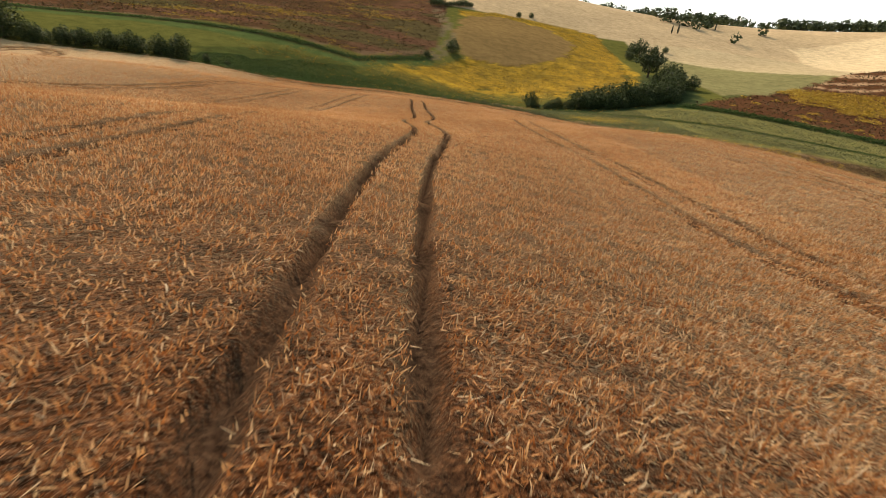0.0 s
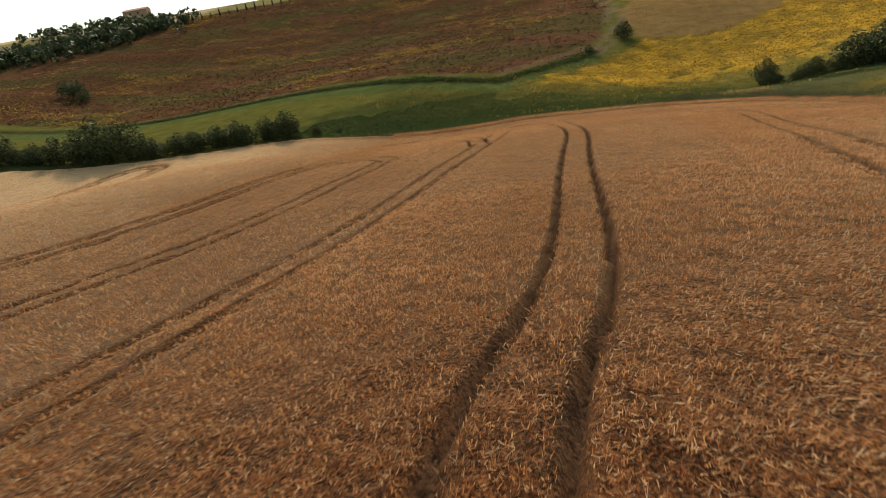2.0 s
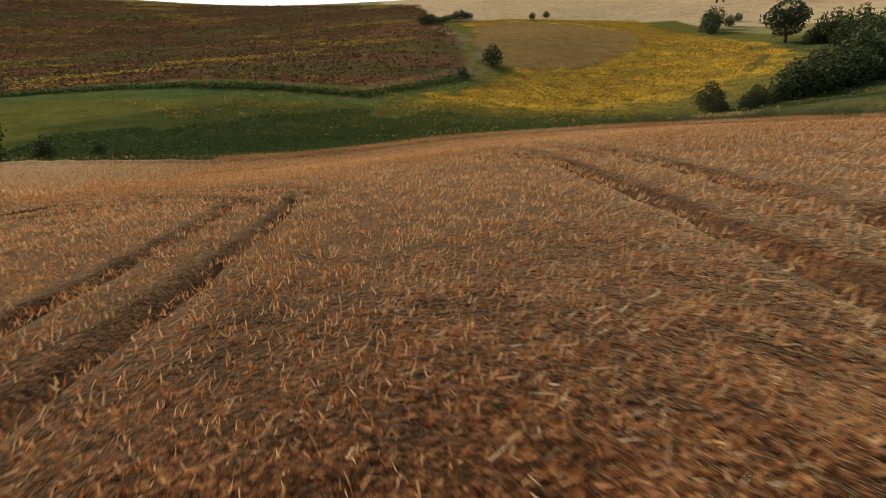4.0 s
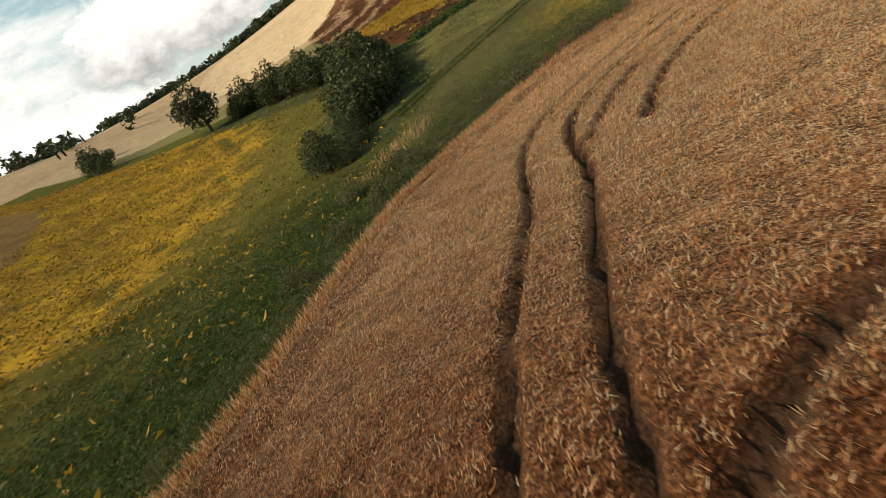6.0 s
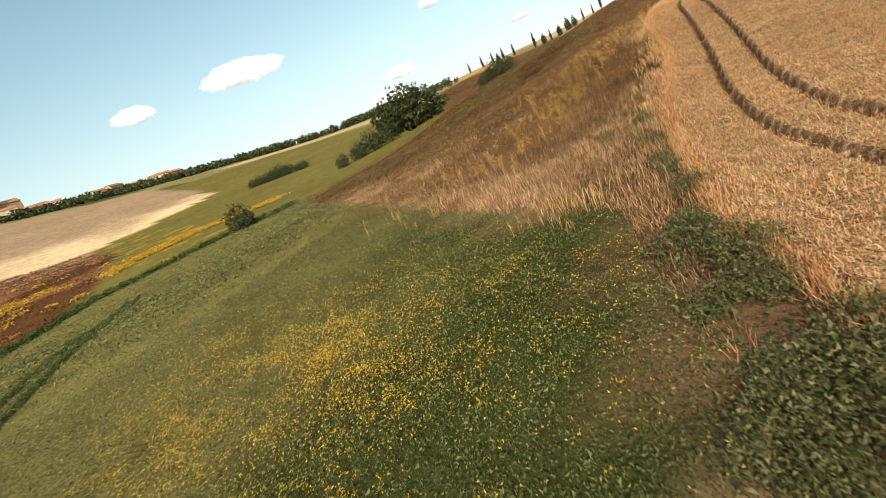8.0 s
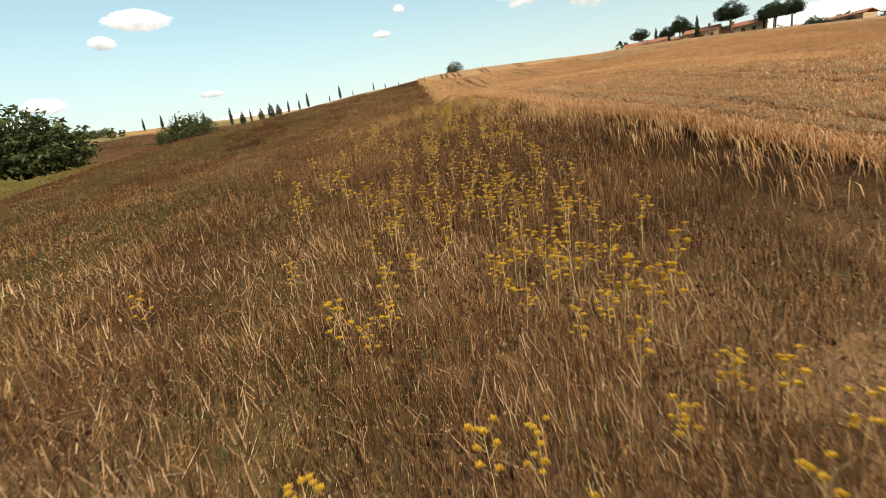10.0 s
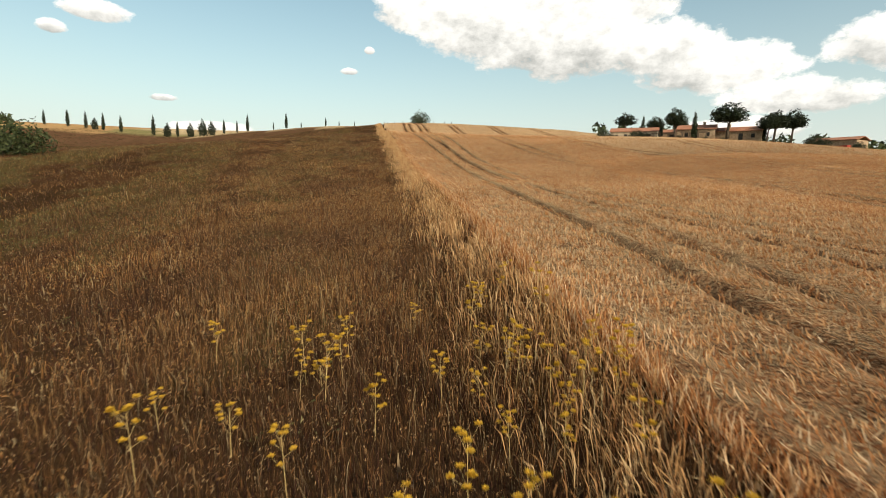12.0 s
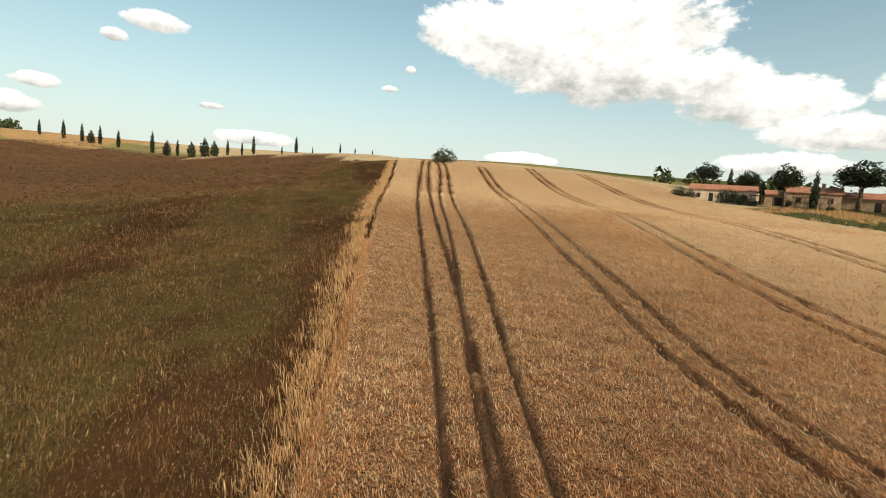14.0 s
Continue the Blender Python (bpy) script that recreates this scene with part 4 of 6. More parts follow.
    stuff("seed_heads", [leaves(qx, qy, hq, np.full(len(qx), 0.014), 3, 0.05, 0.08, 44), leaves(px, py, hb, np.full(len(px), 0.017), 2, 0.05, 0.06, 62)], M_OAT, "pale dry seed heads among the weeds", "weeds")
    px, py = scatter(22, 84, -70, 108, 44000, 63)
    k = in_bank(px, py) & (banded(px, py) | (waves(px, py, 8, 66) > 0.55))
    px, py = px[k], py[k]
    stuff("bank_herbs", [leaves(px, py, soil(px, py), np.full(len(px), 0.05), 7, 0.16, 0.30, 65)], M_HERB, "grey-green herbs under dry stalks", "weeds")


def build_verge():
    """Rank grass, dry stalks and grey herbs between the wheat and the crops below it."""
    px, py = scatter(-60, 30, 84, 134, 260000, 67)
    de = away(EDGE_LINE, px, py)
    k = ~inside(WHEAT, px, py) & ~inside(GREEN_EAST, px, py) & (de > 0.2) & (de < 2.2 + 4.5 * np.clip((px - 2) / 8, 0, 1)) & (py > 112 - 0.9 * np.abs(px + 10))
    k &= (px < 6) | (waves(px, py, 2.6, 20) + 0.4 * waves(px, py, 1.1, 21) < 0.35)      # bare sandy patches
    px, py = px[k], py[k]
    dry = waves(px, py, 4.5, 68) + 0.45 * waves(px, py, 1.4, 69) + 0.8 * np.clip((px - 16) / 4, -1, 0.6) > 0.15
    n = int(dry.sum())
    stuff("verge_straw", [spikes(px[dry], py[dry], soil(px[dry], py[dry]) - 0.02, np.full(n, 0.42), np.full(n, 0.05), np.full(n, -0.05), 0.010, 70, 0.42)], M_STRAW, "bleached dry grass on the verge of the wheat", "grass")
    gx, gy = px[~dry], py[~dry]
    n = len(gx)
    stuff("verge_grass", [spikes(gx, gy, soil(gx, gy) - 0.02, np.full(n, 0.55), np.full(n, 0.05), np.full(n, -0.05), 0.008, 71, 0.4), leaves(gx, gy, soil(gx, gy) + 0.05, np.full(n, 0.035), 3, 0.10, 0.42, 72)],
          M_HERB, "rank grey-green grass and herbs beside the wheat", "grass")


def build_farm_grass():
    px, py = scatter(-120, -40, -110, -40, 60000, 113)
    k = inside(FARM_SLOPE, px, py)
    px, py = px[k], py[k]
    dry = waves(px, py, 19, 16) + 0.4 * waves(px, py, 5, 114) > 0.1
    n, m = int(dry.sum()), int((~dry).sum())
    stuff("farm_straw", [spikes(px[dry], py[dry], soil(px[dry], py[dry]), np.full(n, 0.7), np.full(n, 0.05), np.full(n, -0.05), 0.06, 115, 0.25)], M_OAT, "tall golden grass below the farmhouses", "grass")
    stuff("farm_grass", [spikes(px[~dry], py[~dry], soil(px[~dry], py[~dry]), np.full(m, 0.45), np.full(m, 0.05), np.full(m, -0.05), 0.06, 116, 0.3)], M_HERB, "green grass slope below the farmhouses", "grass")


def build_oats():
    """The pale tall strip of wild oats between crop and bank."""
    r = np.random.default_rng(71)
    e = np.array(WHEAT_EAST[:11])
    s = np.sort(r.uniform(0, 1, 7000)) ** 0.9
    d = np.concatenate([[0], np.cumsum(np.hypot(*np.diff(e, axis=0).T))])
    px, py = np.interp(s * d[-1], d, e[:, 0]), np.interp(s * d[-1], d, e[:, 1])
    px = px + 0.5 + r.uniform(0, 2.2, len(px)) * r.uniform(0.05, 1, len(px)) + 0.35 * waves(px, py, 6, 72)
    k = ((py < 66) | (r.uniform(0, 1, len(px)) < 0.35)) & (waves(px, py, 3.5, 76) + 0.5 * waves(px, py, 11, 77) > -0.7)
    px, py = px[k], py[k]
    sets = [blades(px, py, soil(px, py), 0.62 + 0.14 * waves(px, py, 7, 73), np.full(len(px), 0.18), np.full(len(px), -0.2), 0.010, 5, 0.14, 74, 0.3, 0.72)]
    # tufts of the same grass at the corner of the green field and in the gully
    qx, qy = np.concatenate([r.normal(34, 3.2, 25), r.normal(25.5, 1.3, 45), r.normal(14.5, 2.6, 110)]), np.concatenate([r.normal(96.6, 1.0, 25), r.normal(101, 0.8, 45), r.normal(125.4, 1.0, 110)])
    sets.append(blades(qx, qy, soil(qx, qy), np.full(len(qx), 0.7), np.full(len(qx), 0.1), np.full(len(qx), -0.15), 0.011, 6, 0.22, 75, 0.24, 0.72))
    stuff("wild_oats", sets, M_OAT, "pale straw-coloured wild oats along the wheat edge", "grass")


def build_green():
    lush, pale = [], []
    for (a, n, seed, size) in (((12, 46, 93, 130), 100000, 80, 0.036), ((10, 66, 82, 132), 26000, 81, 0.065), ((50, 120, 40, 132), 12000, 82, 0.15)):
        px, py = scatter(*a, n, seed)
        k = inside(GREEN_EAST, px, py) & (np.abs(away(CROP_LANE, px, py) - 0.9) > 0.5)
        px, py = px[k], py[k]
        near = away(EDGE_LINE, px, py) + 3 * waves(px, py, 9, 83) < np.random.default_rng(seed).uniform(6, 16, len(px))
        for keep, into, rise in ((near, lush, 0.55), (~near, pale, 0.34)):
            qx, qy = px[keep], py[keep]
            into.append(leaves(qx, qy, soil(qx, qy), np.full(len(qx), size), 4, max(size * 2.2, 0.11), rise, seed + 5))
    # two wheel lines of darker leaves along the lane through the crop
    e = np.array(rounded(CROP_LANE))
    d = np.concatenate([[0], np.cumsum(np.hypot(*np.diff(e, axis=0).T))])
    r = np.random.default_rng(84)
    t = r.uniform(0, d[-1], 9000)
    lx, ly = np.interp(t, d, e[:, 0]), np.interp(t, d, e[:, 1])
    gx, gy = np.interp(t + 0.5, d, e[:, 0]) - lx, np.interp(t + 0.5, d, e[:, 1]) - ly
    off = r.choice((-0.85, 0.85), len(t)) + r.normal(0, 0.10, len(t))
    g = np.hypot(gx, gy) + 1e-6
    lx, ly = lx - off * gy / g, ly + off * gx / g
    stuff("lane_leaves", [leaves(lx, ly, soil(lx, ly), np.full(len(lx), 0.06), 5, 0.10, 0.34, 86)], M_VALLEY, "two dark green wheel lines through the crop", "crop")
    stuff("lush_crop", lush, M_LUSH, "knee-high lush green legume crop beside the wheat", "crop")
    stuff("green_crop", pale, M_CROP, "low olive-green legume crop with pale tips", "crop")
    px, py = scatter(14, 62, 86, 128, 62000, 87)
    dens = np.exp(-(((px - 31.2) / 5.9) ** 2 + ((py - 110.2) / 4.6) ** 2)) + 0.012
    k = inside(GREEN_EAST, px, py) & (np.random.default_rng(88).uniform(0, 1, len(px)) < dens * (0.6 + 0.6 * waves(px, py, 4, 89)))
    px, py = px[k], py[k]
    stuff("field_flowers", [leaves(px, py, soil(px, py) + 0.36, np.full(len(px), 0.031), 13, 0.17, 0.40, 90)], M_BLOOM, "yellow flowers standing in the green crop", "flowers")
    # sown rows in the valley north of the wheat
    r = np.random.default_rng(91)
    px, py = scatter(-95, 26, 106, 152, 62000, 92)
    de = away(EDGE_LINE, px, py)
    k = ~inside(WHEAT, px, py) & (de > 0.4) & (de < 12.5) & (px < 22) & ~inside(GREEN_EAST, px, py)
    k &= np.sin(de * 4.2 + 0.8 * waves(px, py, 6, 85)) > 0.0
    px, py = px[k], py[k]
    big = 0.07 + 0.04 * r.uniform(0, 1, len(px))
    qx, qy = scatter(-110, 30, 106, 160, 130000, 97)
    kq = ~inside(WHEAT, qx, qy) & ~inside(GREEN_EAST, qx, qy) & (away(EDGE_LINE, qx, qy) > 2.0) & (away(EDGE_LINE, qx, qy) < 19 + 4 * waves(qx, qy, 20, 99)) & (waves(qx, qy, 1.4, 109) + 0.6 * waves(qx, qy, 4, 120) > -0.5) & ~inside(YELLOW, qx, qy) & ~inside(BROWN_NW, qx, qy)
    qx, qy = qx[kq], qy[kq]
    stuff("valley_crop", [leaves(px, py, soil(px, py), big, 5, 0.24, 0.5, 93), leaves(qx, qy, soil(qx, qy), 0.07 + 0.08 * np.clip(-qx / 60, 0, 1), 4, 0.22, 0.3, 98)], M_VALLEY, "dark green leafy crop in rows beside the wheat", "crop")
    px, py = scatter(-60, 66, 122, 272, 60000, 94)
    dy = away(YELLOW[-6:] + YELLOW[:1], px, py)
    spill = (np.random.default_rng(100).uniform(0, 1, len(px)) < 0.7 * np.exp(-dy / 15)) & (px < 62) & (px > -34) & ~inside(BROWN_NW, px, py) & ~inside(GREEN_EAST, px, py)
    k = (inside(YELLOW, px, py) | spill | ((away(EDGE_LINE, px, py) < 30) & (away(EDGE_LINE, px, py) > 19) & (waves(px, py, 15, 95) > 0.0) & (px < 8) & (py < 165))) & ~inside(FALLOW, px, py) & ~inside(WHEAT, px, py)
    px, py = px[k], py[k]
    stuff("mustard_field", [leaves(px, py, soil(px, py) + 0.1, np.full(len(px), 0.20), 2, 0.35, 0.5, 96)], M_BLOOM2, "yellow flowering field on the valley slope", "crop")


MEADOW_DRIFT = [(142, 76), (145.5, 64), (149, 51), (145, 41), (138.5, 31)]


def drift_at(x, y):
    """Two long lenses of flowering broom on the eastern slope."""
    best = np.zeros(x.shape)
    for cx, cy, ux, uy, long, wide in ((126, 157, 0.65, -0.76, 30, 15), (149, 107, 0.37, -0.93, 19, 8)):
        u, v = (x - cx) * ux + (y - cy) * uy, (y - cy) * ux - (x - cx) * uy
        best = np.maximum(best, 1.1 * np.exp(-(u / long) ** 2 - (v / wide) ** 2))
    return best


def build_slopes():
    """Coarse tussocks on the brown slopes across the valley."""
    px, py = scatter(-280, 0, 135, 380, 26000, 101)
    k = inside(BROWN_NW, px, py)
    qx, qy = scatter(60, 262, 45, 230, 16000, 102)
    kq = inside(BROWN_EAST, qx, qy)
    sx, sy = scatter(40, 215, -250, -30, 9000, 103)
    ks = inside(BROWN_SOUTH, sx, sy)
    px, py = np.concatenate([px[k], qx[kq], sx[ks]]), np.concatenate([py[k], qy[kq], sy[ks]])
    stuff("slope_tussocks", [leaves(px, py, soil(px, py), np.full(len(px), 0.34), 3, 0.8, 0.55, 104)], M_TUSSOCK, "brown tussocks and dry herbs on the far slopes", "weeds")
    fx, fy = scatter(-270, -18, 138, 380, 110000, 105)
    u = waves(fx * 0.55, fy * 1.5, 44, 106) + 0.4 * waves(fx, fy, 11, 112)
    k = inside(BROWN_NW, fx, fy) & (np.random.default_rng(119).uniform(0, 1, len(fx)) < np.clip((u - 0.22) * 1.0, 0.01, 0.7))
    fx, fy = fx[k], fy[k]
    # broad yellow drifts on the eastern slope, above its ditch
    gx, gy = scatter(60, 200, 50, 190, 60000, 108)
    d = away(DITCH_EAST, gx, gy)
    kg = inside(BROWN_EAST, gx, gy) & (d > 4) & (d < 60) & (drift_at(gx, gy) + 0.45 * waves(gx, gy, 9, 110) > 0.35)
    gx, gy = gx[kg], gy[kg]
    # a thin yellow drift along the meadow beyond the ditch
    r = np.random.default_rng(117)
    e = np.array(MEADOW_DRIFT, float)
    t = r.uniform(0, len(e) - 1, 2600)
    mx, my = np.interp(t, np.arange(len(e)), e[:, 0]) + r.normal(0, 2.2, len(t)), np.interp(t, np.arange(len(e)), e[:, 1]) + r.normal(0, 1.6, len(t))
    km = waves(mx, my, 12, 118) > -0.35
    gx, gy = np.concatenate([gx, mx[km]]), np.concatenate([gy, my[km]])
    stuff("broom_drifts", [leaves(fx, fy, soil(fx, fy) + 0.2, np.full(len(fx), 0.22), 3, 0.6, 0.6, 107), leaves(gx, gy, soil(gx, gy) + 0.2, np.full(len(gx), 0.26), 5, 0.6, 0.7, 111)], M_BROOM, "drifts of yellow broom on the slopes", "flowers")


M_VALLEY = island_mat("valley_crop_leaves", [(0.0, (0.030, 0.052, 0.014)), (0.6, (0.065, 0.095, 0.026)), (1.0, (0.12, 0.14, 0.05))], 0.85, 0.25, None, 0.05)
M_BLOOM2 = island_mat("mustard_bloom", [(0.0, (0.10, 0.075, 0.018)), (0.4, (0.30, 0.18, 0.022)), (1.0, (0.54, 0.31, 0.03))], 0.7, 0.2, (0.07, (0.65, 0.66, 0.6), (1.0, 1.0, 1.0)))
M_BROOM = island_mat("broom_bloom", [(0.0, (0.20, 0.12, 0.018)), (0.5, (0.44, 0.26, 0.025)), (1.0, (0.66, 0.42, 0.05))], 0.7, 0.2)
M_TUSSOCK = island_mat("tussock_straw", [(0.0, (0.050, 0.026, 0.012)), (0.5, (0.085, 0.045, 0.018)), (0.85, (0.075, 0.066, 0.02)), (1.0, (0.12, 0.072, 0.03))], 0.85, 0.1)
build_weeds()
build_verge()
build_farm_grass()
build_oats()
build_green()
build_slopes()


# ---- fennel, plant by plant ----
def fennel(kind, seed):
    r = random.Random(seed)
    bm = bmesh.new()
    tips = []
    tall = r.uniform(1.15, 1.5)

    def stalk(a, b, r0, r1):
        d = b - a
        q = d.to_track_quat("Z", "Y").to_matrix().to_4x4()
        bmesh.ops.create_cone(bm, cap_ends=False, segments=4, radius1=r0, radius2=r1, depth=d.length, matrix=Matrix.Translation((a + b) / 2) @ q)

    top = Vector((r.uniform(-0.1, 0.1), r.uniform(-0.1, 0.1), tall))
    stalk(Vector((0, 0, 0)), top, 0.009, 0.004)
    tips.append(top)
    for i in range(9):
        f = r.uniform(0.4, 0.95)
        a = r.uniform(0, 6.28)
        o = top * f
        e = o + Vector((math.cos(a) * r.uniform(0.1, 0.26), math.sin(a) * r.uniform(0.1, 0.26), r.uniform(0.12, 0.34)))
        stalk(o, e, 0.004, 0.0025)
        tips.append(e)
    stem = bm_mesh("stem", bm, M_STEM)
    heads = []
    for t in tips:
        b2 = bmesh.new()
        mid = b2.verts.new(t)
        for k in range(24):                              # a loose dome of rays, each with its little flower cluster
            a, f = k * 2.4, 0.35 + 0.65 * math.sqrt((k + 0.5) / 24)
            rad = f * r.uniform(0.055, 0.09)
            out, side = Vector((math.cos(a), math.sin(a), 0)), Vector((-math.sin(a), math.cos(a), 0))
            up = Vector((0, 0, 0.055 - 0.03 * f * f + r.uniform(-0.012, 0.012)))
            w = r.uniform(0.010, 0.017)
            vs = [b2.verts.new(t + out * rad * q + side * g + up * h) for q, g, h in ((0.72, -w, 0.9), (1.2, 0.0, 1.15), (0.72, w, 1.0))]
            b2.faces.new((mid, *vs))
        heads.append(bm_mesh("umbel", b2, M_UMBEL))
    return stem, heads


def build_fennel():
    r = random.Random(5)
    kinds = []
    for k in range(4):
        stem, heads = fennel(k, 40 + k)
        x, y = 36.0 + k * 0.8, 78.0 - k * 1.7
        f = holder("fennel_plant", x, y, turn=r.uniform(0, 360), size=1.0)
        tagged(f, "yellow-flowering wild fennel among dry weeds", "fennel", "fennel on the bank")
        part("stem", stem, f)
        for h in heads:
            part("umbel", h, f, "flat yellow flower head")
        kinds.append(f)
    for i in range(312):
        y = r.uniform(44, 94)
        x = r.gauss(35.2, 2.6) if i % 2 else r.gauss(32.6, 1.2)
        if x < 31.0 or not in_bank(np.array([x]), np.array([y]))[0]:
            continue
        s = r.uniform(0.55, 0.85)
        copy_thing(kinds[i % 4], Matrix.Translation((x, y, hz(x, y))) @ Matrix.Rotation(r.uniform(0, 6.28), 4, "Z") @ Matrix.Diagonal((s, s, s, 1)))


build_fennel()


# ---- trees and shrubs ----
def crown_mesh(name, blobs, count, size, mat, seed, squash=1.0):
    """Leaf sprays over the shells of a few lumps (x, y, z, rx, rz), with gaps and an uneven rim."""
    r = np.random.default_rng(seed)
    b = np.array(blobs, float)
    w = b[:, 3] ** 2
    pick = r.choice(len(b), count, p=w / w.sum())
    d = r.normal(0, 1, (count, 3))
    d /= np.linalg.norm(d, axis=1)[:, None]
    lump = 1 + 0.16 * np.sin(d[:, 0] * 7 + pick) + 0.13 * np.sin(d[:, 1] * 9 + 2 * pick) + 0.12 * np.sin(d[:, 2] * 8)
    rad = r.uniform(0.5, 1.0, count) ** 0.45 * lump
    c = b[pick, :3] + d * rad[:, None] * np.stack([b[pick, 3], b[pick, 3], b[pick, 4]], 1)
    u = d * 0.4 + r.normal(0, 1, (count, 3)) * (1, 1, squash)
    u /= np.linalg.norm(u, axis=1)[:, None]
    v = np.cross(u, r.normal(0, 1, (count, 3)))
    v /= np.linalg.norm(v, axis=1)[:, None] + 1e-9
    s = (1.25 * size * r.uniform(0.5, 1.4, count))[:, None]
    verts = np.stack([c - u * s, c + v * s * 0.85, c + u * s], 1).reshape(-1, 3)
    return bulk(name, verts, np.arange(3 * count).reshape(-1, 3), mat)


def trunk_mesh(limbs, seed=0):
    """Tapered trunk and limbs, each (from, to, radius at start, radius at end)."""
    bm = bmesh.new()
    for a, b, r0, r1 in limbs:
        a, b = Vector(a), Vector(b)
        d = b - a
        bmesh.ops.create_cone(bm, cap_ends=True, segments=7, radius1=r0, radius2=r1, depth=d.length * 1.04,
                              matrix=Matrix.Translation((a + b) / 2) @ d.to_track_quat("Z", "Y").to_matrix().to_4x4())
    return bm_mesh("trunk", bm, M_BARK, True)


def grow(name, label, category, group, x, y, trunk, crown, turn=0, size=1.0):
    t = holder(name, x, y, hz(x, y) - 0.15, turn, size)
    tagged(t, label, category, group)
    part("trunk", trunk, t)
    part("crown", crown, t)
    return t


def again(ob, x, y, size, turn, tall=1.0, sink=0.15):
    return copy_thing(ob, Matrix.Translation((x, y, hz(x, y) - sink)) @ Matrix.Rotation(radians(turn), 4, "Z") @ Matrix.Diagonal((size, size, size * tall, 1)))


def build_trees():
    r = random.Random(11)
    limbs = [((0, 0, 0), (0.1, 0, 1.4), 0.22, 0.16), ((0.1, 0, 1.2), (0.8, 0.3, 2.8), 0.12, 0.05), ((0.1, 0, 1.3), (-0.7, 0.5, 2.9), 0.12, 0.05), ((0.1, 0, 1.3), (0.1, -0.6, 3.1), 0.11, 0.05)]
    oak = grow("field_tree", "dense dark green tree standing alone in the valley", "tree", "trees of the gully", 19.8, 135.0, trunk_mesh(limbs),
               crown_mesh("crown", [(0, 0, 2.9, 1.9, 1.6), (1.2, 0.3, 2.3, 1.3, 1.2), (-1.2, 0.4, 2.3, 1.3, 1.3), (0.2, -1.1, 2.2, 1.3, 1.2), (0.1, 0.2, 1.3, 1.9, 1.0), (0.3, 0.3, 3.9, 0.9, 0.8)], 4600, 0.105, M_LEAF_DARK, 3), size=0.86)
    near_oak = oak
    again(oak, 27.2, 136.2, 0.72, 60)
    again(oak, 24.6, 134.4, 0.4, 160)
    grow("walnut_tree", "broad tree with a ragged open crown above the thicket", "tree", "trees of the gully", 66.8, 187.5, trunk_mesh([((0, 0, 0), (0.2, 0, 3), 0.4, 0.28), ((0.2, 0, 2.8), (2.2, 0.8, 6.5), 0.2, 0.07),
                  ((0.2, 0, 2.9), (-2.0, 0.6, 6.6), 0.2, 0.07), ((0.2, 0, 2.6), (0.3, -2.2, 6.2), 0.18, 0.06)]),
                  crown_mesh("crown", [(0, 0, 7.6, 3.0, 2.4), (2.8, 0.6, 6.2, 2.4, 1.9), (-2.9, 0.5, 6.0, 2.5, 2.0), (0.4, -2.4, 5.6, 2.4, 1.8), (-0.3, 2.5, 5.2, 2.5, 1.9), (0.5, 0.2, 3.4, 3.2, 1.8)], 3600, 0.26, M_LEAF, 5))
    # the thicket that follows the gully uphill
    oak = grow("field_tree", "dense dark green tree of the thicket in the gully", "tree", "trees of the gully", 48.0, 140.2, trunk_mesh(limbs),
               crown_mesh("crown", [(0, 0, 2.9, 1.9, 1.6), (1.2, 0.3, 2.3, 1.3, 1.2), (-1.2, 0.4, 2.3, 1.3, 1.3), (0.2, -1.1, 2.2, 1.3, 1.2), (0.1, 0.2, 1.3, 2.0, 1.1), (0.3, 0.3, 3.9, 0.9, 0.8)], 2000, 0.16, M_LEAF_DARK, 4))
    for i in range(26):
        t = i / 25
        x, y = np.interp(t, [0, 0.25, 0.5, 0.75, 1], [33, 45, 58, 66, 71]), np.interp(t, [0, 0.25, 0.5, 0.75, 1], [136, 139.5, 146, 160, 182])
        again(oak, float(x) + r.uniform(-2, 2), float(y) + r.uniform(-2, 2), r.uniform(1.0, 1.45), r.uniform(0, 360), r.uniform(0.75, 0.95), 0.5)
    for i in range(18):
        again(near_oak if i < 7 else oak, 20 + i * 1.9 + r.uniform(-0.6, 0.6), 133.4 + i * 0.42 + r.uniform(-1.2, 1.6), r.uniform(0.45, 0.8), r.uniform(0, 360), r.uniform(0.7, 0.95), 0.4)
    for x, y, s, tl in ((40.5, 139.5, 0.62, 1.05), (46.5, 141.5, 0.72, 1.0), (53, 143.5, 0.66, 1.05), (58.5, 147, 0.7, 1.0), (63, 153, 0.66, 1.0), (66.5, 161, 0.72, 1.0), (69, 170, 0.74, 1.05), (70, 178, 0.72, 1.0),
                        (36, 137.8, 0.45, 0.9), (44, 136.6, 0.4, 0.8), (50.5, 139.6, 0.42, 0.8), (60, 143.5, 0.45, 0.85), (56, 150, 0.5, 0.9), (74, 166, 0.5, 1.0)):
        again(oak, x, y, s * 2.0, r.uniform(0, 360), tl)
    for x, y, s in ((74, 233, 0.85), (79.5, 240, 0.95), (87, 244, 0.5), (71, 226, 0.5), (95, 252, 0.4)):
        again(oak, x, y, s * 1.6, r.uniform(0, 360))
    for x, y, s in ((-2.6, 184.5, 1.05), (-10.5, 172.5, 0.5), (27.4, 275, 0.6), (34.4, 281, 0.6)):
        again(oak, x, y, s, r.uniform(0, 360), 0.95)
    for i in range(9):
        again(oak, -14 + i * 2.2 + r.uniform(-0.6, 0.6), 262 + i * 1.6, r.uniform(0.6, 1.1), r.uniform(0, 360), 0.8)
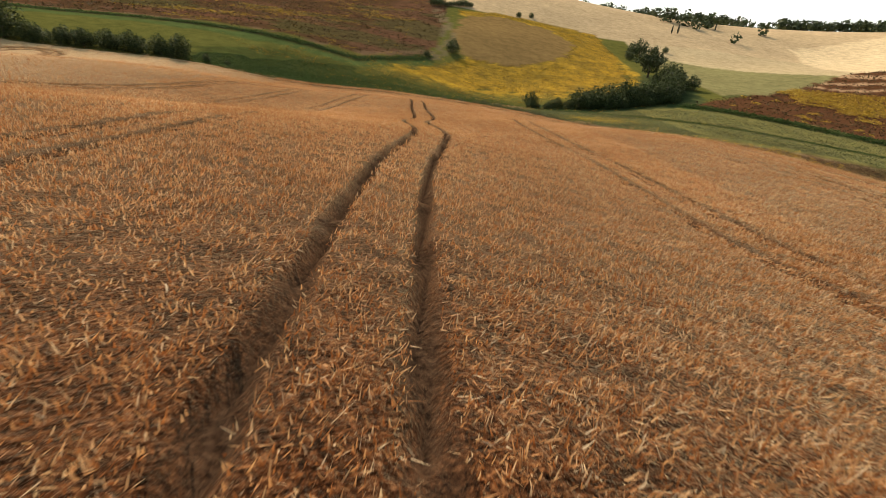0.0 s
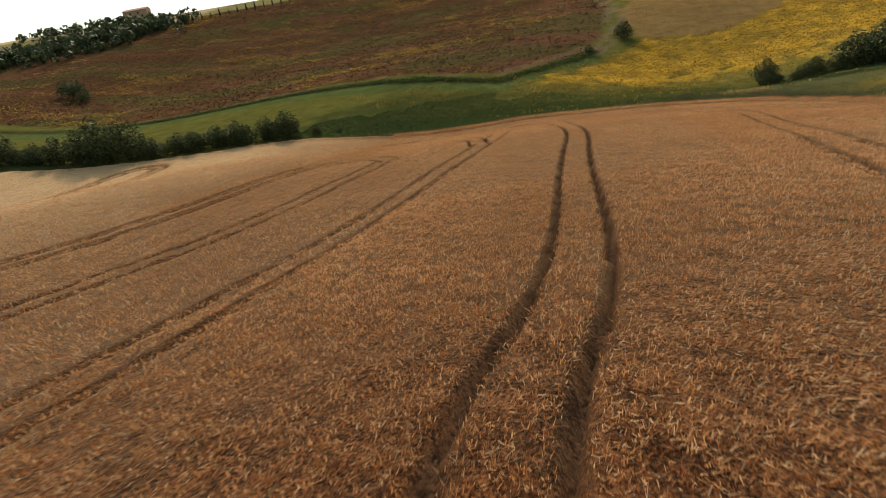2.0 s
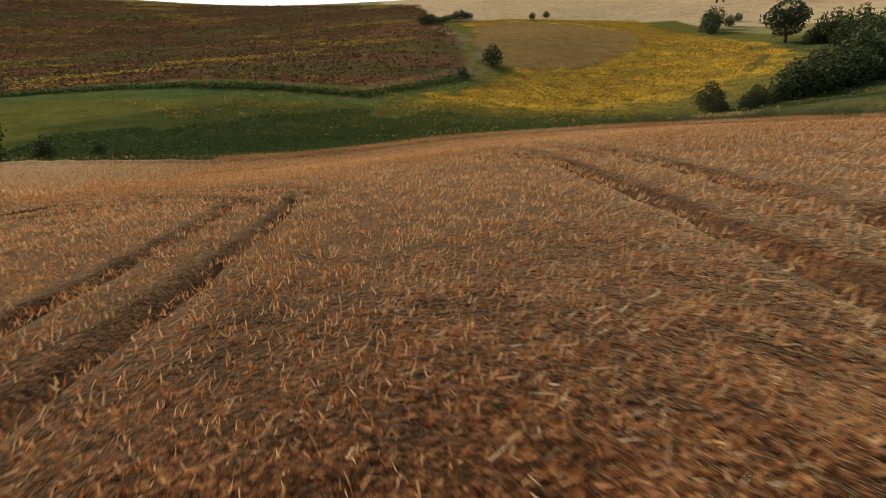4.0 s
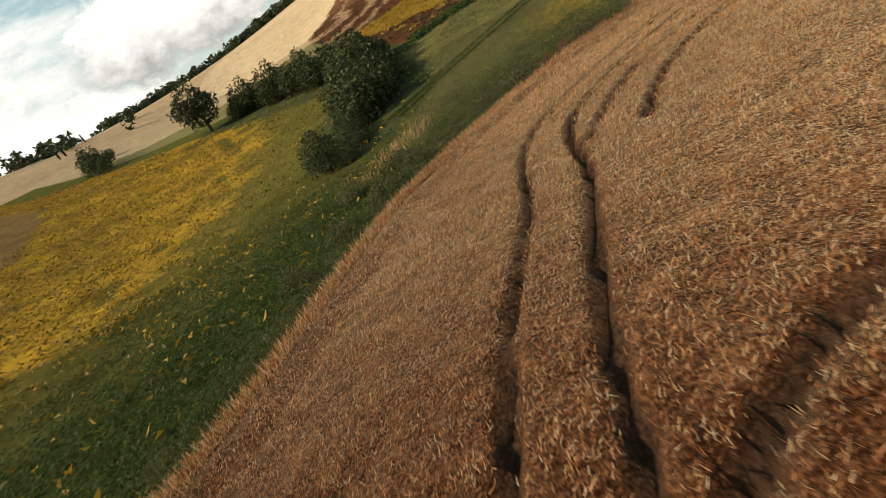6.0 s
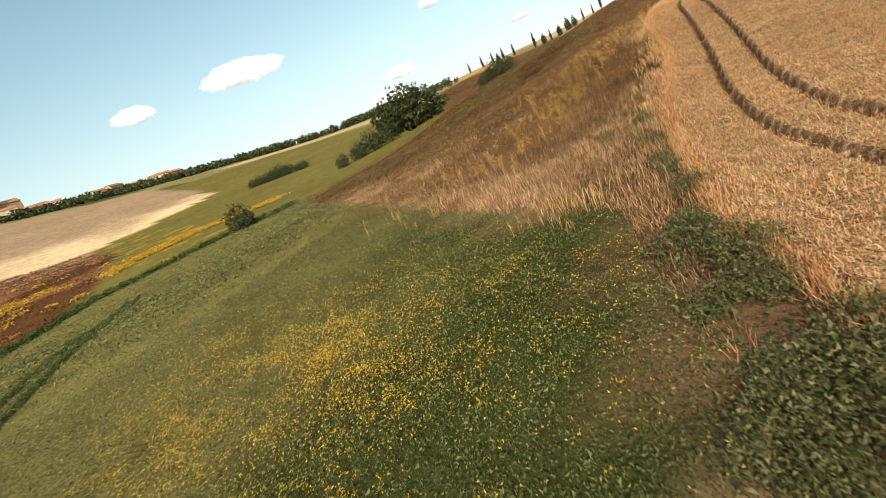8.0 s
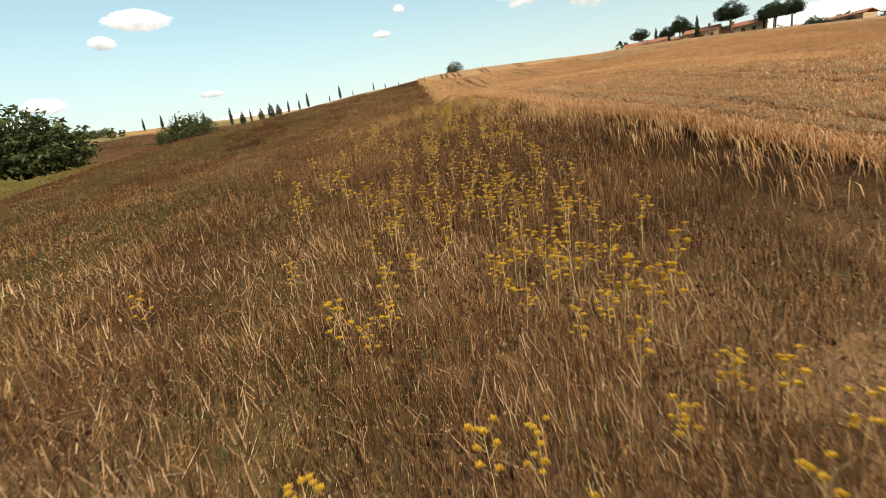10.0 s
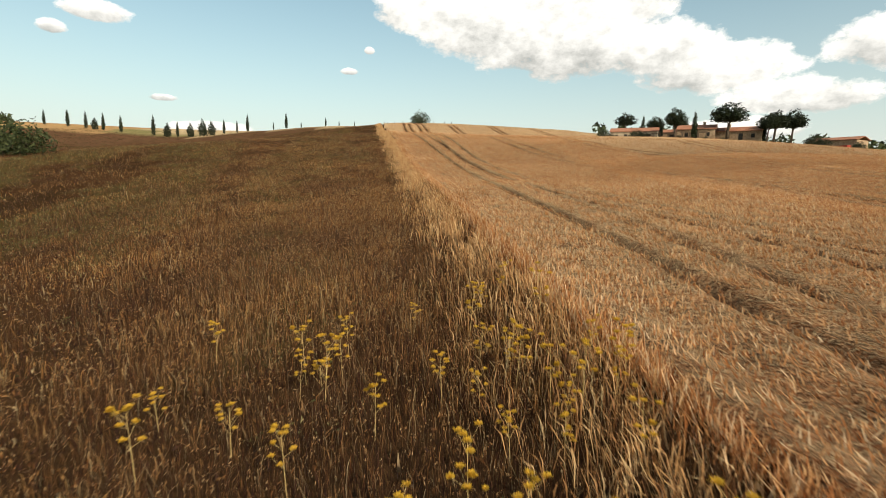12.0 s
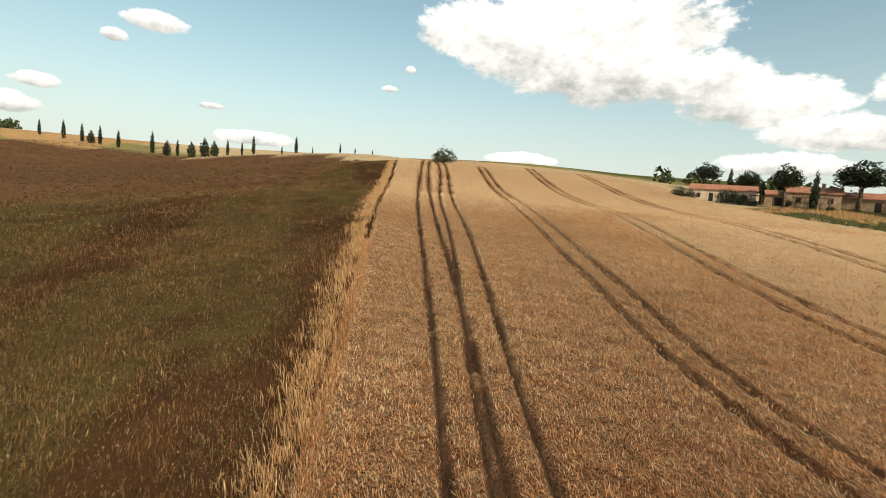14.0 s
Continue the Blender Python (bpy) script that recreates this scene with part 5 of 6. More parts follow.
    # hedge at the west end of the wheat
    for x, y, s in ((-62, 116.5, 0.9), (-66, 116, 0.75), (-70, 113, 0.8), (-74, 112, 0.6), (-78, 110, 0.7), (-82, 109, 0.62), (-87, 108, 0.75), (-92, 107.5, 1.35), (-97, 107, 1.5), (-102, 106, 1.2), (-108, 105, 1.0),
                    (-114, 105, 0.8), (-121, 104, 1.1), (-128, 104, 1.25), (-136, 104, 1.1), (-146, 105, 1.2), (-158, 106, 1.1), (-57, 118, 0.35), (-53, 119.5, 0.25)):
        again(oak, x + 2, y - 3.5, s * 1.15, r.uniform(0, 360), 1.0)
    for i in range(30):
        x = -60 - i * 3.3
        y = float(np.interp(-x, [60, 75, 95, 160], [115.5, 111, 106, 104.5]))
        again(oak, x, y - 3.5 + r.uniform(-0.8, 1.2), r.uniform(0.75, 1.1), r.uniform(0, 360), 0.8, 0.5)
    for x, y, s in ((-196, 176, 1.6), (-204, 178, 1.4), (-188, 172, 1.0)):
        again(oak, x, y, s, r.uniform(0, 360), 0.9)
    # the great spreading tree by the lower meadow, with its side bushes
    big = grow("spreading_tree", "great rounded olive-green tree by the meadow", "tree", "", 117, -13.5, trunk_mesh([((0, 0, 0), (0, 0, 3), 0.55, 0.4), ((0, 0, 2.6), (3.5, 1, 7), 0.3, 0.1), ((0, 0, 2.6), (-3.5, 1, 7), 0.3, 0.1), ((0, 0, 2.7), (0.5, -3, 8), 0.3, 0.1)]),
               crown_mesh("crown", [(0, 0, 8.2, 5.5, 4.2), (5, 1, 6.4, 4.4, 3.6), (-5, 1.5, 6, 4.6, 3.8), (0, -4, 6, 4.4, 3.8), (0.5, 4, 5.6, 4.6, 3.8), (-7, -1, 3.8, 3.2, 2.8), (7, -2, 4, 3.2, 2.8), (0, 0, 3.0, 7.0, 2.6)], 6500, 0.42, M_LEAF, 8))
    big.scale = (1.38, 1.38, 1.12)
    bush = grow("round_bush", "round dark green bush on the grassy slope", "bush", "bushes of the slopes", 110, 61.2, trunk_mesh([((0, 0, 0), (0, 0, 1.2), 0.14, 0.09), ((0, 0, 0.5), (0.6, 0.2, 1.6), 0.08, 0.03), ((0, 0, 0.5), (-0.6, 0.3, 1.6), 0.08, 0.03)]),
                crown_mesh("crown", [(0, 0, 1.7, 1.5, 1.4), (0.9, 0.3, 1.2, 1.1, 1.0), (-0.9, 0.2, 1.2, 1.1, 1.1), (0, -0.7, 1.1, 1.2, 1.0)], 1500, 0.13, M_LEAF, 9), size=1.7)
    for x, y, s in ((124, 0, 2.1), (126, 5, 1.7), (129, 10, 1.3), (120, -5, 2.3), (113.5, -68.7, 1.35), (117, -66, 1.2), (109, -67, 1.0), (84, -22, 1.6), (90, -26, 1.8), (96, -30, 1.4), (196, -20, 1.8), (203, -17, 1.4), (189, -23, 1.0), (210, -14, 1.2), (193, -21.5, 1.5), (199.5, -18.5, 1.7), (206.5, -15.5, 1.4), (186, -24, 1.2)):
        again(bush, x, y, s / 1.7, r.uniform(0, 360))
    # bushes on the bank at the corner of the wheat
    herb = grow("bank_shrub", "low grey-green shrub at the wheat edge", "bush", "shrubs at the wheat edge", 21.2, 105.2, trunk_mesh([((0, 0, 0), (0, 0, 0.5), 0.05, 0.03), ((0, 0, 0.1), (0.3, 0.1, 0.6), 0.03, 0.015)]),
                crown_mesh("crown", [(0, 0, 0.55, 0.75, 0.55), (0.6, 0.2, 0.4, 0.55, 0.4), (-0.6, 0.1, 0.4, 0.55, 0.4), (0.1, -0.5, 0.35, 0.55, 0.4)], 2600, 0.040, M_HERB, 10))
    for x, y, s in ((18.2, 109.8, 1.0), (17.6, 111.8, 1.1), (19.6, 107.6, 0.8), (21.6, 101.6, 0.7), (23.0, 98.0, 0.6), (21.2, 104.2, 0.6), (14.8, 115.8, 1.1), (14.5, 117.7, 1.0), (13.3, 118.6, 0.7),
                    (12.9, 116.9, 0.45), (10.6, 119.8, 0.8), (8.4, 121.6, 1.0), (5.2, 122.6, 1.0), (1.4, 123.4, 1.0), (-2.5, 123.8, 0.8), (10.5, 124, 1.2), (7.4, 126, 1.1), (24.9, 91, 0.5), (26.6, 84, 0.5), (19.0, 110.6, 1.0), (20.0, 106.2, 0.9), (19.2, 111.8, 0.9), (20.4, 108.0, 0.6), (22.4, 99.6, 0.6), (23.6, 95.0, 0.5), (18.9, 112.4, 0.6), (17.2, 115.6, 0.6)):
        again(herb, x, y, s, r.uniform(0, 360), r.uniform(0.8, 1.1), 0.05)
    dead = grow("dry_shrub", "brown dried-out shrub at the wheat edge", "bush", "shrubs at the wheat edge", 17.0, 113.0, trunk_mesh([((0, 0, 0), (0, 0, 0.5), 0.04, 0.02), ((0, 0, 0.1), (0.3, 0.1, 0.6), 0.03, 0.012)]),
                crown_mesh("crown", [(0, 0, 0.5, 0.7, 0.5), (0.5, 0.2, 0.4, 0.5, 0.4), (-0.5, 0.1, 0.4, 0.5, 0.4), (0.1, -0.5, 0.3, 0.5, 0.35)], 2000, 0.034, M_DEAD, 12))
    for x, y, s in ((16.2, 114.0, 0.8), (17.8, 112.0, 0.65), (15.5, 114.9, 0.55), (20.6, 105.4, 0.5)):
        again(dead, x, y, s, r.uniform(0, 360), r.uniform(0.8, 1.1), 0.05)
    crest = again(bush, 21.5, -133, 1.2, 40, 0.75)
    tagged(crest, "rounded dark tree on the crest of the wheat", "tree")


def build_cypress():
    bm = bmesh.new()
    bmesh.ops.create_cone(bm, cap_ends=True, segments=6, radius1=0.09, radius2=0.05, depth=1.2, matrix=Matrix.Translation((0, 0, 0.5)))
    trunk = bm_mesh("trunk", bm, M_BARK)
    slim = crown_mesh("crown", [(0, 0, 1.6, 0.62, 1.1), (0, 0, 2.8, 0.72, 1.3), (0, 0, 4.2, 0.66, 1.5), (0, 0, 5.8, 0.5, 1.4), (0, 0, 7.2, 0.30, 1.1)], 1500, 0.17, M_LEAF_PINE, 21, 2.5)
    full = crown_mesh("crown", [(0, 0, 1.8, 1.7, 1.5), (0.2, 0, 3.4, 1.8, 1.6), (-0.1, 0.1, 5.0, 1.3, 1.5), (0, 0, 6.6, 0.6, 1.2)], 1500, 0.24, M_LEAF_PINE, 22, 1.5)
    # along the lane on the southern hill: x, y, height
    row = [(224, -255, 8.0), (210, -252, 8.8), (199, -249, 8.5), (194, -248, -7.1), (189, -247, 8.7), (179, -245, 8.4), (160, -240, 10), (152, -238, -7.5), (146, -236, 7.4), (139, -235, -7.4), (132, -233, -9),
           (127, -232, -7.6), (120, -230, 7), (113, -229, 5.7), (107, -227, 8.2), (93, -224, 3.6), (86, -222, 7.4), (78, -220, 2.8), (65, -217, 4.2), (58, -215, 2.6), (50, -213, 2.2)]
    a = grow("cypress_tree", "dark slim cypress in the row along the lane", "cypress", "cypresses along the southern lane", *row[0][:2], trunk, slim, size=1.0)
    b = grow("cypress_tree", "dark broad conifer in the row along the lane", "cypress", "cypresses along the southern lane", *row[3][:2], trunk, full, size=0.9)
    for i, (x, y, h) in enumerate(row):
        if i in (0, 3):
            continue
        s = 1.1 * abs(h) / 8.2
        if h > 0:
            again(a, x, y, s, i * 47, 1.0, 0.2)
        else:
            again(b, x, y, s / 0.9, i * 47, 1.0, 0.2)
    c = None
    for i in range(17):
        t = i / 16
        x, y = -268 + 72 * t, 309 + 54 * t
        x, y = x * 0.985, y * 0.985
        h = (5.6, 4.6, 5.6, 5.1, 4.2, 5.6, 3.8, 4.3, 5.1, 5.1, 4.3, 5.2, 5.2, 5.6, 5.1, 4.4, 3.6)[i]
        if c is None:
            c = again(a, x, y, h / 8.2, 30)
            tagged(c, "dark slim cypress on the skyline of the brown hill", "cypress", "cypresses on the skyline")
        else:
            again(c, x, y, 1.0 * h / 5.6, i * 31)
    for x, y, h in ((112.5, 297, 4.6), (116.5, 299, 5.4), (150, 330, 4.5)):
        again(c, x, y, h / 5.6, 20)
    return a


def build_pines():
    trunk = trunk_mesh([((0, 0, 0), (0.3, 0, 5.0), 0.32, 0.22), ((0.3, 0, 4.8), (2.4, 0.5, 7.0), 0.16, 0.06), ((0.3, 0, 4.9), (-1.8, 0.8, 7.1), 0.16, 0.06), ((0.3, 0, 4.9), (0.5, -1.9, 7.2), 0.15, 0.05)])
    crown = crown_mesh("crown", [(0.3, 0, 8.3, 2.5, 2.3), (1.9, 0.4, 7.3, 1.9, 1.8), (-1.6, 0.5, 7.4, 1.9, 1.9), (0.4, -1.7, 7.2, 1.9, 1.8), (0.2, 1.7, 7.2, 1.9, 1.8), (0.2, 0, 6.7, 2.6, 1.3)], 4200, 0.22, M_LEAF_PINE, 31, 0.8)
    p = grow("umbrella_pine", "umbrella pine with a flat dark crown", "pine", "pines round the farm", -57.3, -97.3, trunk, crown, size=0.95)
    for x, y, s, tl in ((-55.2, -126.4, 1.05, 0.78), (-62.4, -118, 0.95, 0.8), (-73.5, -95.0, 1.55, 0.7), (-66, -108, 0.8, 0.85), (-79.6, -85.5, 0.85, 0.95), (-84, -88, 0.95, 0.95), (-91.2, -89.5, 1.1, 0.9), (-88, -93, 0.95, 0.95)):
        again(p, x, y, s / 0.95, x * 7, tl)
    bushy = crown_mesh("crown", [(0, 0, 1.9, 1.6, 1.5), (1.2, 0.2, 1.6, 1.3, 1.2), (-1.2, 0.2, 1.6, 1.3, 1.2), (0.3, -0.9, 1.3, 1.4, 1.2)], 2600, 0.11, M_LEAF_PINE, 33)
    stem = trunk_mesh([((0, 0, 0), (0, 0, 1.6), 0.14, 0.1), ((0, 0, 1.0), (0.8, 0.2, 2.0), 0.08, 0.04)])
    g = grow("garden_tree", "small dense dark green tree by the farmhouse", "tree", "garden trees at the farm", -48.6, -105.4, stem, bushy, size=1.15)
    for x, y, s in ((-50.6, -104, 1.0), (-39.8, -112.4, 0.9), (-42.6, -112, 0.7), (-61, -101, 0.6), (-95.5, -85.6, 1.2), (-99, -86, 1.0), (-52.6, -101.6, 0.6), (-64.6, -92.4, 0.45), (-97, -72, 0.8), (-69, -91, 0.4)):
        again(g, x, y, s / 1.15, x * 11, 0.95)


cyp = build_cypress()
build_trees()
build_pines()
for x, y, h in ((-61, -93.1, 9.2), (-60.2, -123.3, 8.4), (-55.9, -103.2, 6.2), (-83, -91, 7.5), (-130.5, -109, 5.4), (-138, -112, 5.6)):
    farm_cyp = again(cyp, x, y, h / 8.2, x * 3, 1.0)
    tagged(farm_cyp, "dark slim cypress beside the farmhouse", "cypress", "cypresses by the farm")


# ---- buildings ----
def box(bm, x0, x1, y0, y1, z0, z1):
    vs = [bm.verts.new(p) for p in ((x0, y0, z0), (x1, y0, z0), (x1, y1, z0), (x0, y1, z0), (x0, y0, z1), (x1, y0, z1), (x1, y1, z1), (x0, y1, z1))]
    for f in ((3, 2, 1, 0), (4, 5, 6, 7), (0, 1, 5, 4), (1, 2, 6, 5), (2, 3, 7, 6), (3, 0, 4, 7)):
        bm.faces.new([vs[i] for i in f])


def boxes(name, mat, *all_of):
    bm = bmesh.new()
    for b in all_of:
        box(bm, *b)
    return bm_mesh(name, bm, mat)


def gable(name, l, w, z, rise, over, thick=0.18):
    """A pitched roof slab along x with overhanging eaves."""
    bm = bmesh.new()
    prof = [(-w / 2 - over, z), (0, z + rise), (w / 2 + over, z), (w / 2 + over, z + thick), (0, z + rise + thick * 1.2), (-w / 2 - over, z + thick)]
    ends = []
    for x in (-l / 2 - over, l / 2 + over):
        ends.append([bm.verts.new((x, yy, zz)) for yy, zz in prof])
    bm.faces.new(ends[0][::-1])
    bm.faces.new(ends[1])
    for i in range(6):
        j = (i + 1) % 6
        bm.faces.new((ends[0][i], ends[0][j], ends[1][j], ends[1][i]))
    return bm_mesh(name, bm, M_TILE)


def house(name, label, x, y, turn, l, w, h, rise, wall_mat, openings=(), chimney=None, z=None):
    """openings: (along the front, from, to) boxes on the south-of-local side: x0, x1, z0, z1."""
    b = holder(name, x, y, (hz(x, y) - 0.4) if z is None else z, turn)
    tagged(b, label, "house")
    bm = bmesh.new()
    box(bm, -l / 2, l / 2, -w / 2, w / 2, 0, h)
    for s in (-1, 1):
        vs = [bm.verts.new((s * l / 2, -w / 2, h)), bm.verts.new((s * l / 2, w / 2, h)), bm.verts.new((s * l / 2, 0, h + rise - 0.02))]
        bm.faces.new(vs)
    part("wall", bm_mesh("wall", bm, wall_mat), b)
    part("roof", gable("roof", l, w, h - 0.02, rise, 0.35), b, "terracotta tiled roof")
    for kind, x0, x1, z0, z1, side in openings:
        yy = side * w / 2
        o = part(kind, boxes(kind, M_DARK, (x0, x1, yy - 0.03, yy + 0.03, z0, z1)), b)
        if kind == "window":
            part("window_frame", boxes("window_frame", M_WOOD, (x0 - 0.08, x0, yy - 0.06, yy + 0.06, z0 - 0.08, z1 + 0.08), (x1, x1 + 0.08, yy - 0.06, yy + 0.06, z0 - 0.08, z1 + 0.08),
                                               (x0, x1, yy - 0.06, yy + 0.06, z1, z1 + 0.08), (x0, x1, yy - 0.08, yy + 0.08, z0 - 0.1, z0)), o)
    if chimney:
        cx, cy, ct = chimney
        part("chimney", boxes("chimney", wall_mat, (cx - 0.35, cx + 0.35, cy - 0.35, cy + 0.35, h, ct), (cx - 0.45, cx + 0.45, cy - 0.45, cy + 0.45, ct - 0.12, ct + 0.06)), b)
    return b


def build_farm():
    # long low house on the crest; its front looks towards the wheat
    house("farmhouse", "long low plastered farmhouse under a red tile roof", -50.9, -111.4, -32, 15, 6.5, 3.3, 1.4, M_PLASTER, (("window", -5.4, -4.6, 1.3, 2.3, 1), ("door", 2.0, 3.0, 0.4, 2.5, 1), ("window", 5.0, 5.8, 1.3, 2.3, 1)))
    house("stone_house", "stone farmhouse with a wide tiled gable roof and dark openings", -67.6, -101.8, -38, 11, 8, 3.5, 1.6, M_STONE, (("window", -4.0, -3.1, 1.3, 2.5, 1), ("door", -0.8, 0.5, 0.4, 2.7, 1), ("window", 2.2, 3.1, 1.3, 2.5, 1)), (-2, -1, 6.2))
    house("stone_barn", "low stone barn joined to the farmhouse under red tiles", -61.6, -106.2, -38, 5.5, 6, 2.9, 1.1, M_STONE, (("door", -1.6, 0.4, 0.3, 2.3, 1),))
    house("stone_annexe", "long stone annexe with a tiled roof and small windows", -79.6, -97.2, -46, 13, 7, 3.2, 1.5, M_STONE, (("window", -4.6, -3.7, 1.2, 2.3, 1), ("door", -1.4, -0.2, 0.4, 2.5, 1), ("window", 2.4, 3.3, 1.2, 2.3, 1)), (3, 1, 5.6))
    # pergolas beside the houses
    for px, py, turn in ((-55.6, -100.6, -36), (-63.6, -97.0, -38)):
        p = holder("pergola", px, py, turn=turn)
        tagged(p, "weathered wooden pergola beside the farmhouse", "pergola", "pergolas at the farm")
        for x in (-3.5, -1.2, 1.2, 3.5):
            for y in (-1.5, 1.5):
                part("post", boxes("post", M_WOOD, (x - 0.09, x + 0.09, y - 0.09, y + 0.09, -0.5, 2.5)), p)
        for y in (-1.5, 1.5):
            part("beam", boxes("beam", M_WOOD, (-3.9, 3.9, y - 0.07, y + 0.07, 2.5, 2.66)), p)
        for k in range(8):
            x = -3.5 + k
            part("slat", boxes("slat", M_WOOD, (x - 0.05, x + 0.05, -1.9, 1.9, 2.66, 2.76)), p)
    # open shed with a wide low roof further west
    s = holder("open_shed", -124, -106, hz(-124, -106) - 0.3, 112)
    tagged(s, "open farm shed with a low pitched roof", "shed")
    part("wall", boxes("wall", M_STONE, (-7, 7, -4.2, -3.9, 0, 3.4), (-7, -6.7, -3.9, 4, 0, 3.4), (6.7, 7, -3.9, 4, 0, 3.4)), s)
    part("roof", gable("roof", 14, 8.4, 3.4, 1.2, 0.5), s)
    for x in (-2.4, 2.4):
        part("post", boxes("post", M_WOOD, (x - 0.15, x + 0.15, 3.7, 4.0, 0, 3.4)), s)
    t = holder("trailer", -119, -99, turn=100)
    tagged(t, "small red farm trailer parked by the shed", "trailer")
    part("bed", boxes("bed", M_RED, (-1.8, 1.8, -0.9, 0.9, 0.7, 0.85), (-1.8, 1.8, -0.9, -0.82, 0.85, 1.5), (-1.8, 1.8, 0.82, 0.9, 0.85, 1.5), (-1.8, -1.72, -0.82, 0.82, 0.85, 1.5), (1.72, 1.8, -0.82, 0.82, 0.85, 1.5)), t)
    for y in (-0.95, 0.95):
        bm = bmesh.new()
        bmesh.ops.create_cone(bm, cap_ends=True, segments=16, radius1=0.4, radius2=0.4, depth=0.22, matrix=Matrix.Translation((0, y, 0.4)) @ Matrix.Rotation(1.5708, 4, "X"))
        part("wheel", bm_mesh("wheel", bm, M_DARK), t)
    # manor on the north-western skyline
    house("manor", "square grey stone manor on the skyline", -346, 356, 30, 17, 10, 7, 1.8, M_STONE, (("window", -6, -5, 2.2, 3.8, -1), ("window", -1, 0, 2.2, 3.8, -1), ("window", 4, 5, 2.2, 3.8, -1), ("window", -4, -3, 4.6, 6, -1), ("window", 1.5, 2.5, 4.6, 6, -1)))
    for i, (x, y) in enumerate(((20, -131), (12, -136), (16.5, -134), (9, -139), (28, -128), (31, -126), (33.5, -124.5), (34.6, -123))):
        f = holder("fence_post", x, y)
        tagged(f, "weathered fence post on the crest", "fence post", "posts on the crest")
        part("stake", boxes("stake", M_WOOD, (-0.07, 0.07, -0.07, 0.07, -0.2, 1.3)), f)


def build_town():
    """The hill town with its church on the eastern ridge."""
    x0, y0 = 566, -16
    z0 = hz(x0, y0)
    c = holder("church", x0 - 14, y0, z0 - 1, 96)
    tagged(c, "pale stone church with a slim bell tower on the ridge", "church")
    part("nave", boxes("nave", M_STONE, (-16, 16, -8, 8, 0, 15)), c)
    part("roof", gable("roof", 32, 16, 15, 4, 0.6), c)
    part("apse", boxes("apse", M_STONE, (14, 26, -6, 6, 0, 11)), c)
    bm = bmesh.new()
    box(bm, 8, 13, 8.5, 13.5, 0, 27)
    bmesh.ops.create_cone(bm, cap_ends=True, segments=8, radius1=3.0, radius2=0.1, depth=9, matrix=Matrix.Translation((10.5, 11, 31.5)))
    part("bell_tower", bm_mesh("bell_tower", bm, M_STONE), c)
    for x in (-11, -4, 3, 10):
        part("window", boxes("window", M_DARK, (x - 0.7, x + 0.7, 7.97, 8.05, 6, 11)), c)
    r = random.Random(23)
    for i in range(34):
        t = r.uniform(-1, 1)
        x, y = x0 - 62 + 34 * r.random() - 22 * abs(t), y0 - 30 + 92 * t
        house("town_house", "pale plastered town house with a tile roof", x, y, 90 + r.uniform(-25, 25), r.uniform(9, 16), r.uniform(8, 11), r.uniform(6, 10), 2.2, M_PLASTER if i % 2 else M_STONE,
              (("window", -2.5, -1.5, 2.5, 4.2, 1), ("window", 1.5, 2.5, 2.5, 4.2, 1)), z=hz(x, y) - 2)


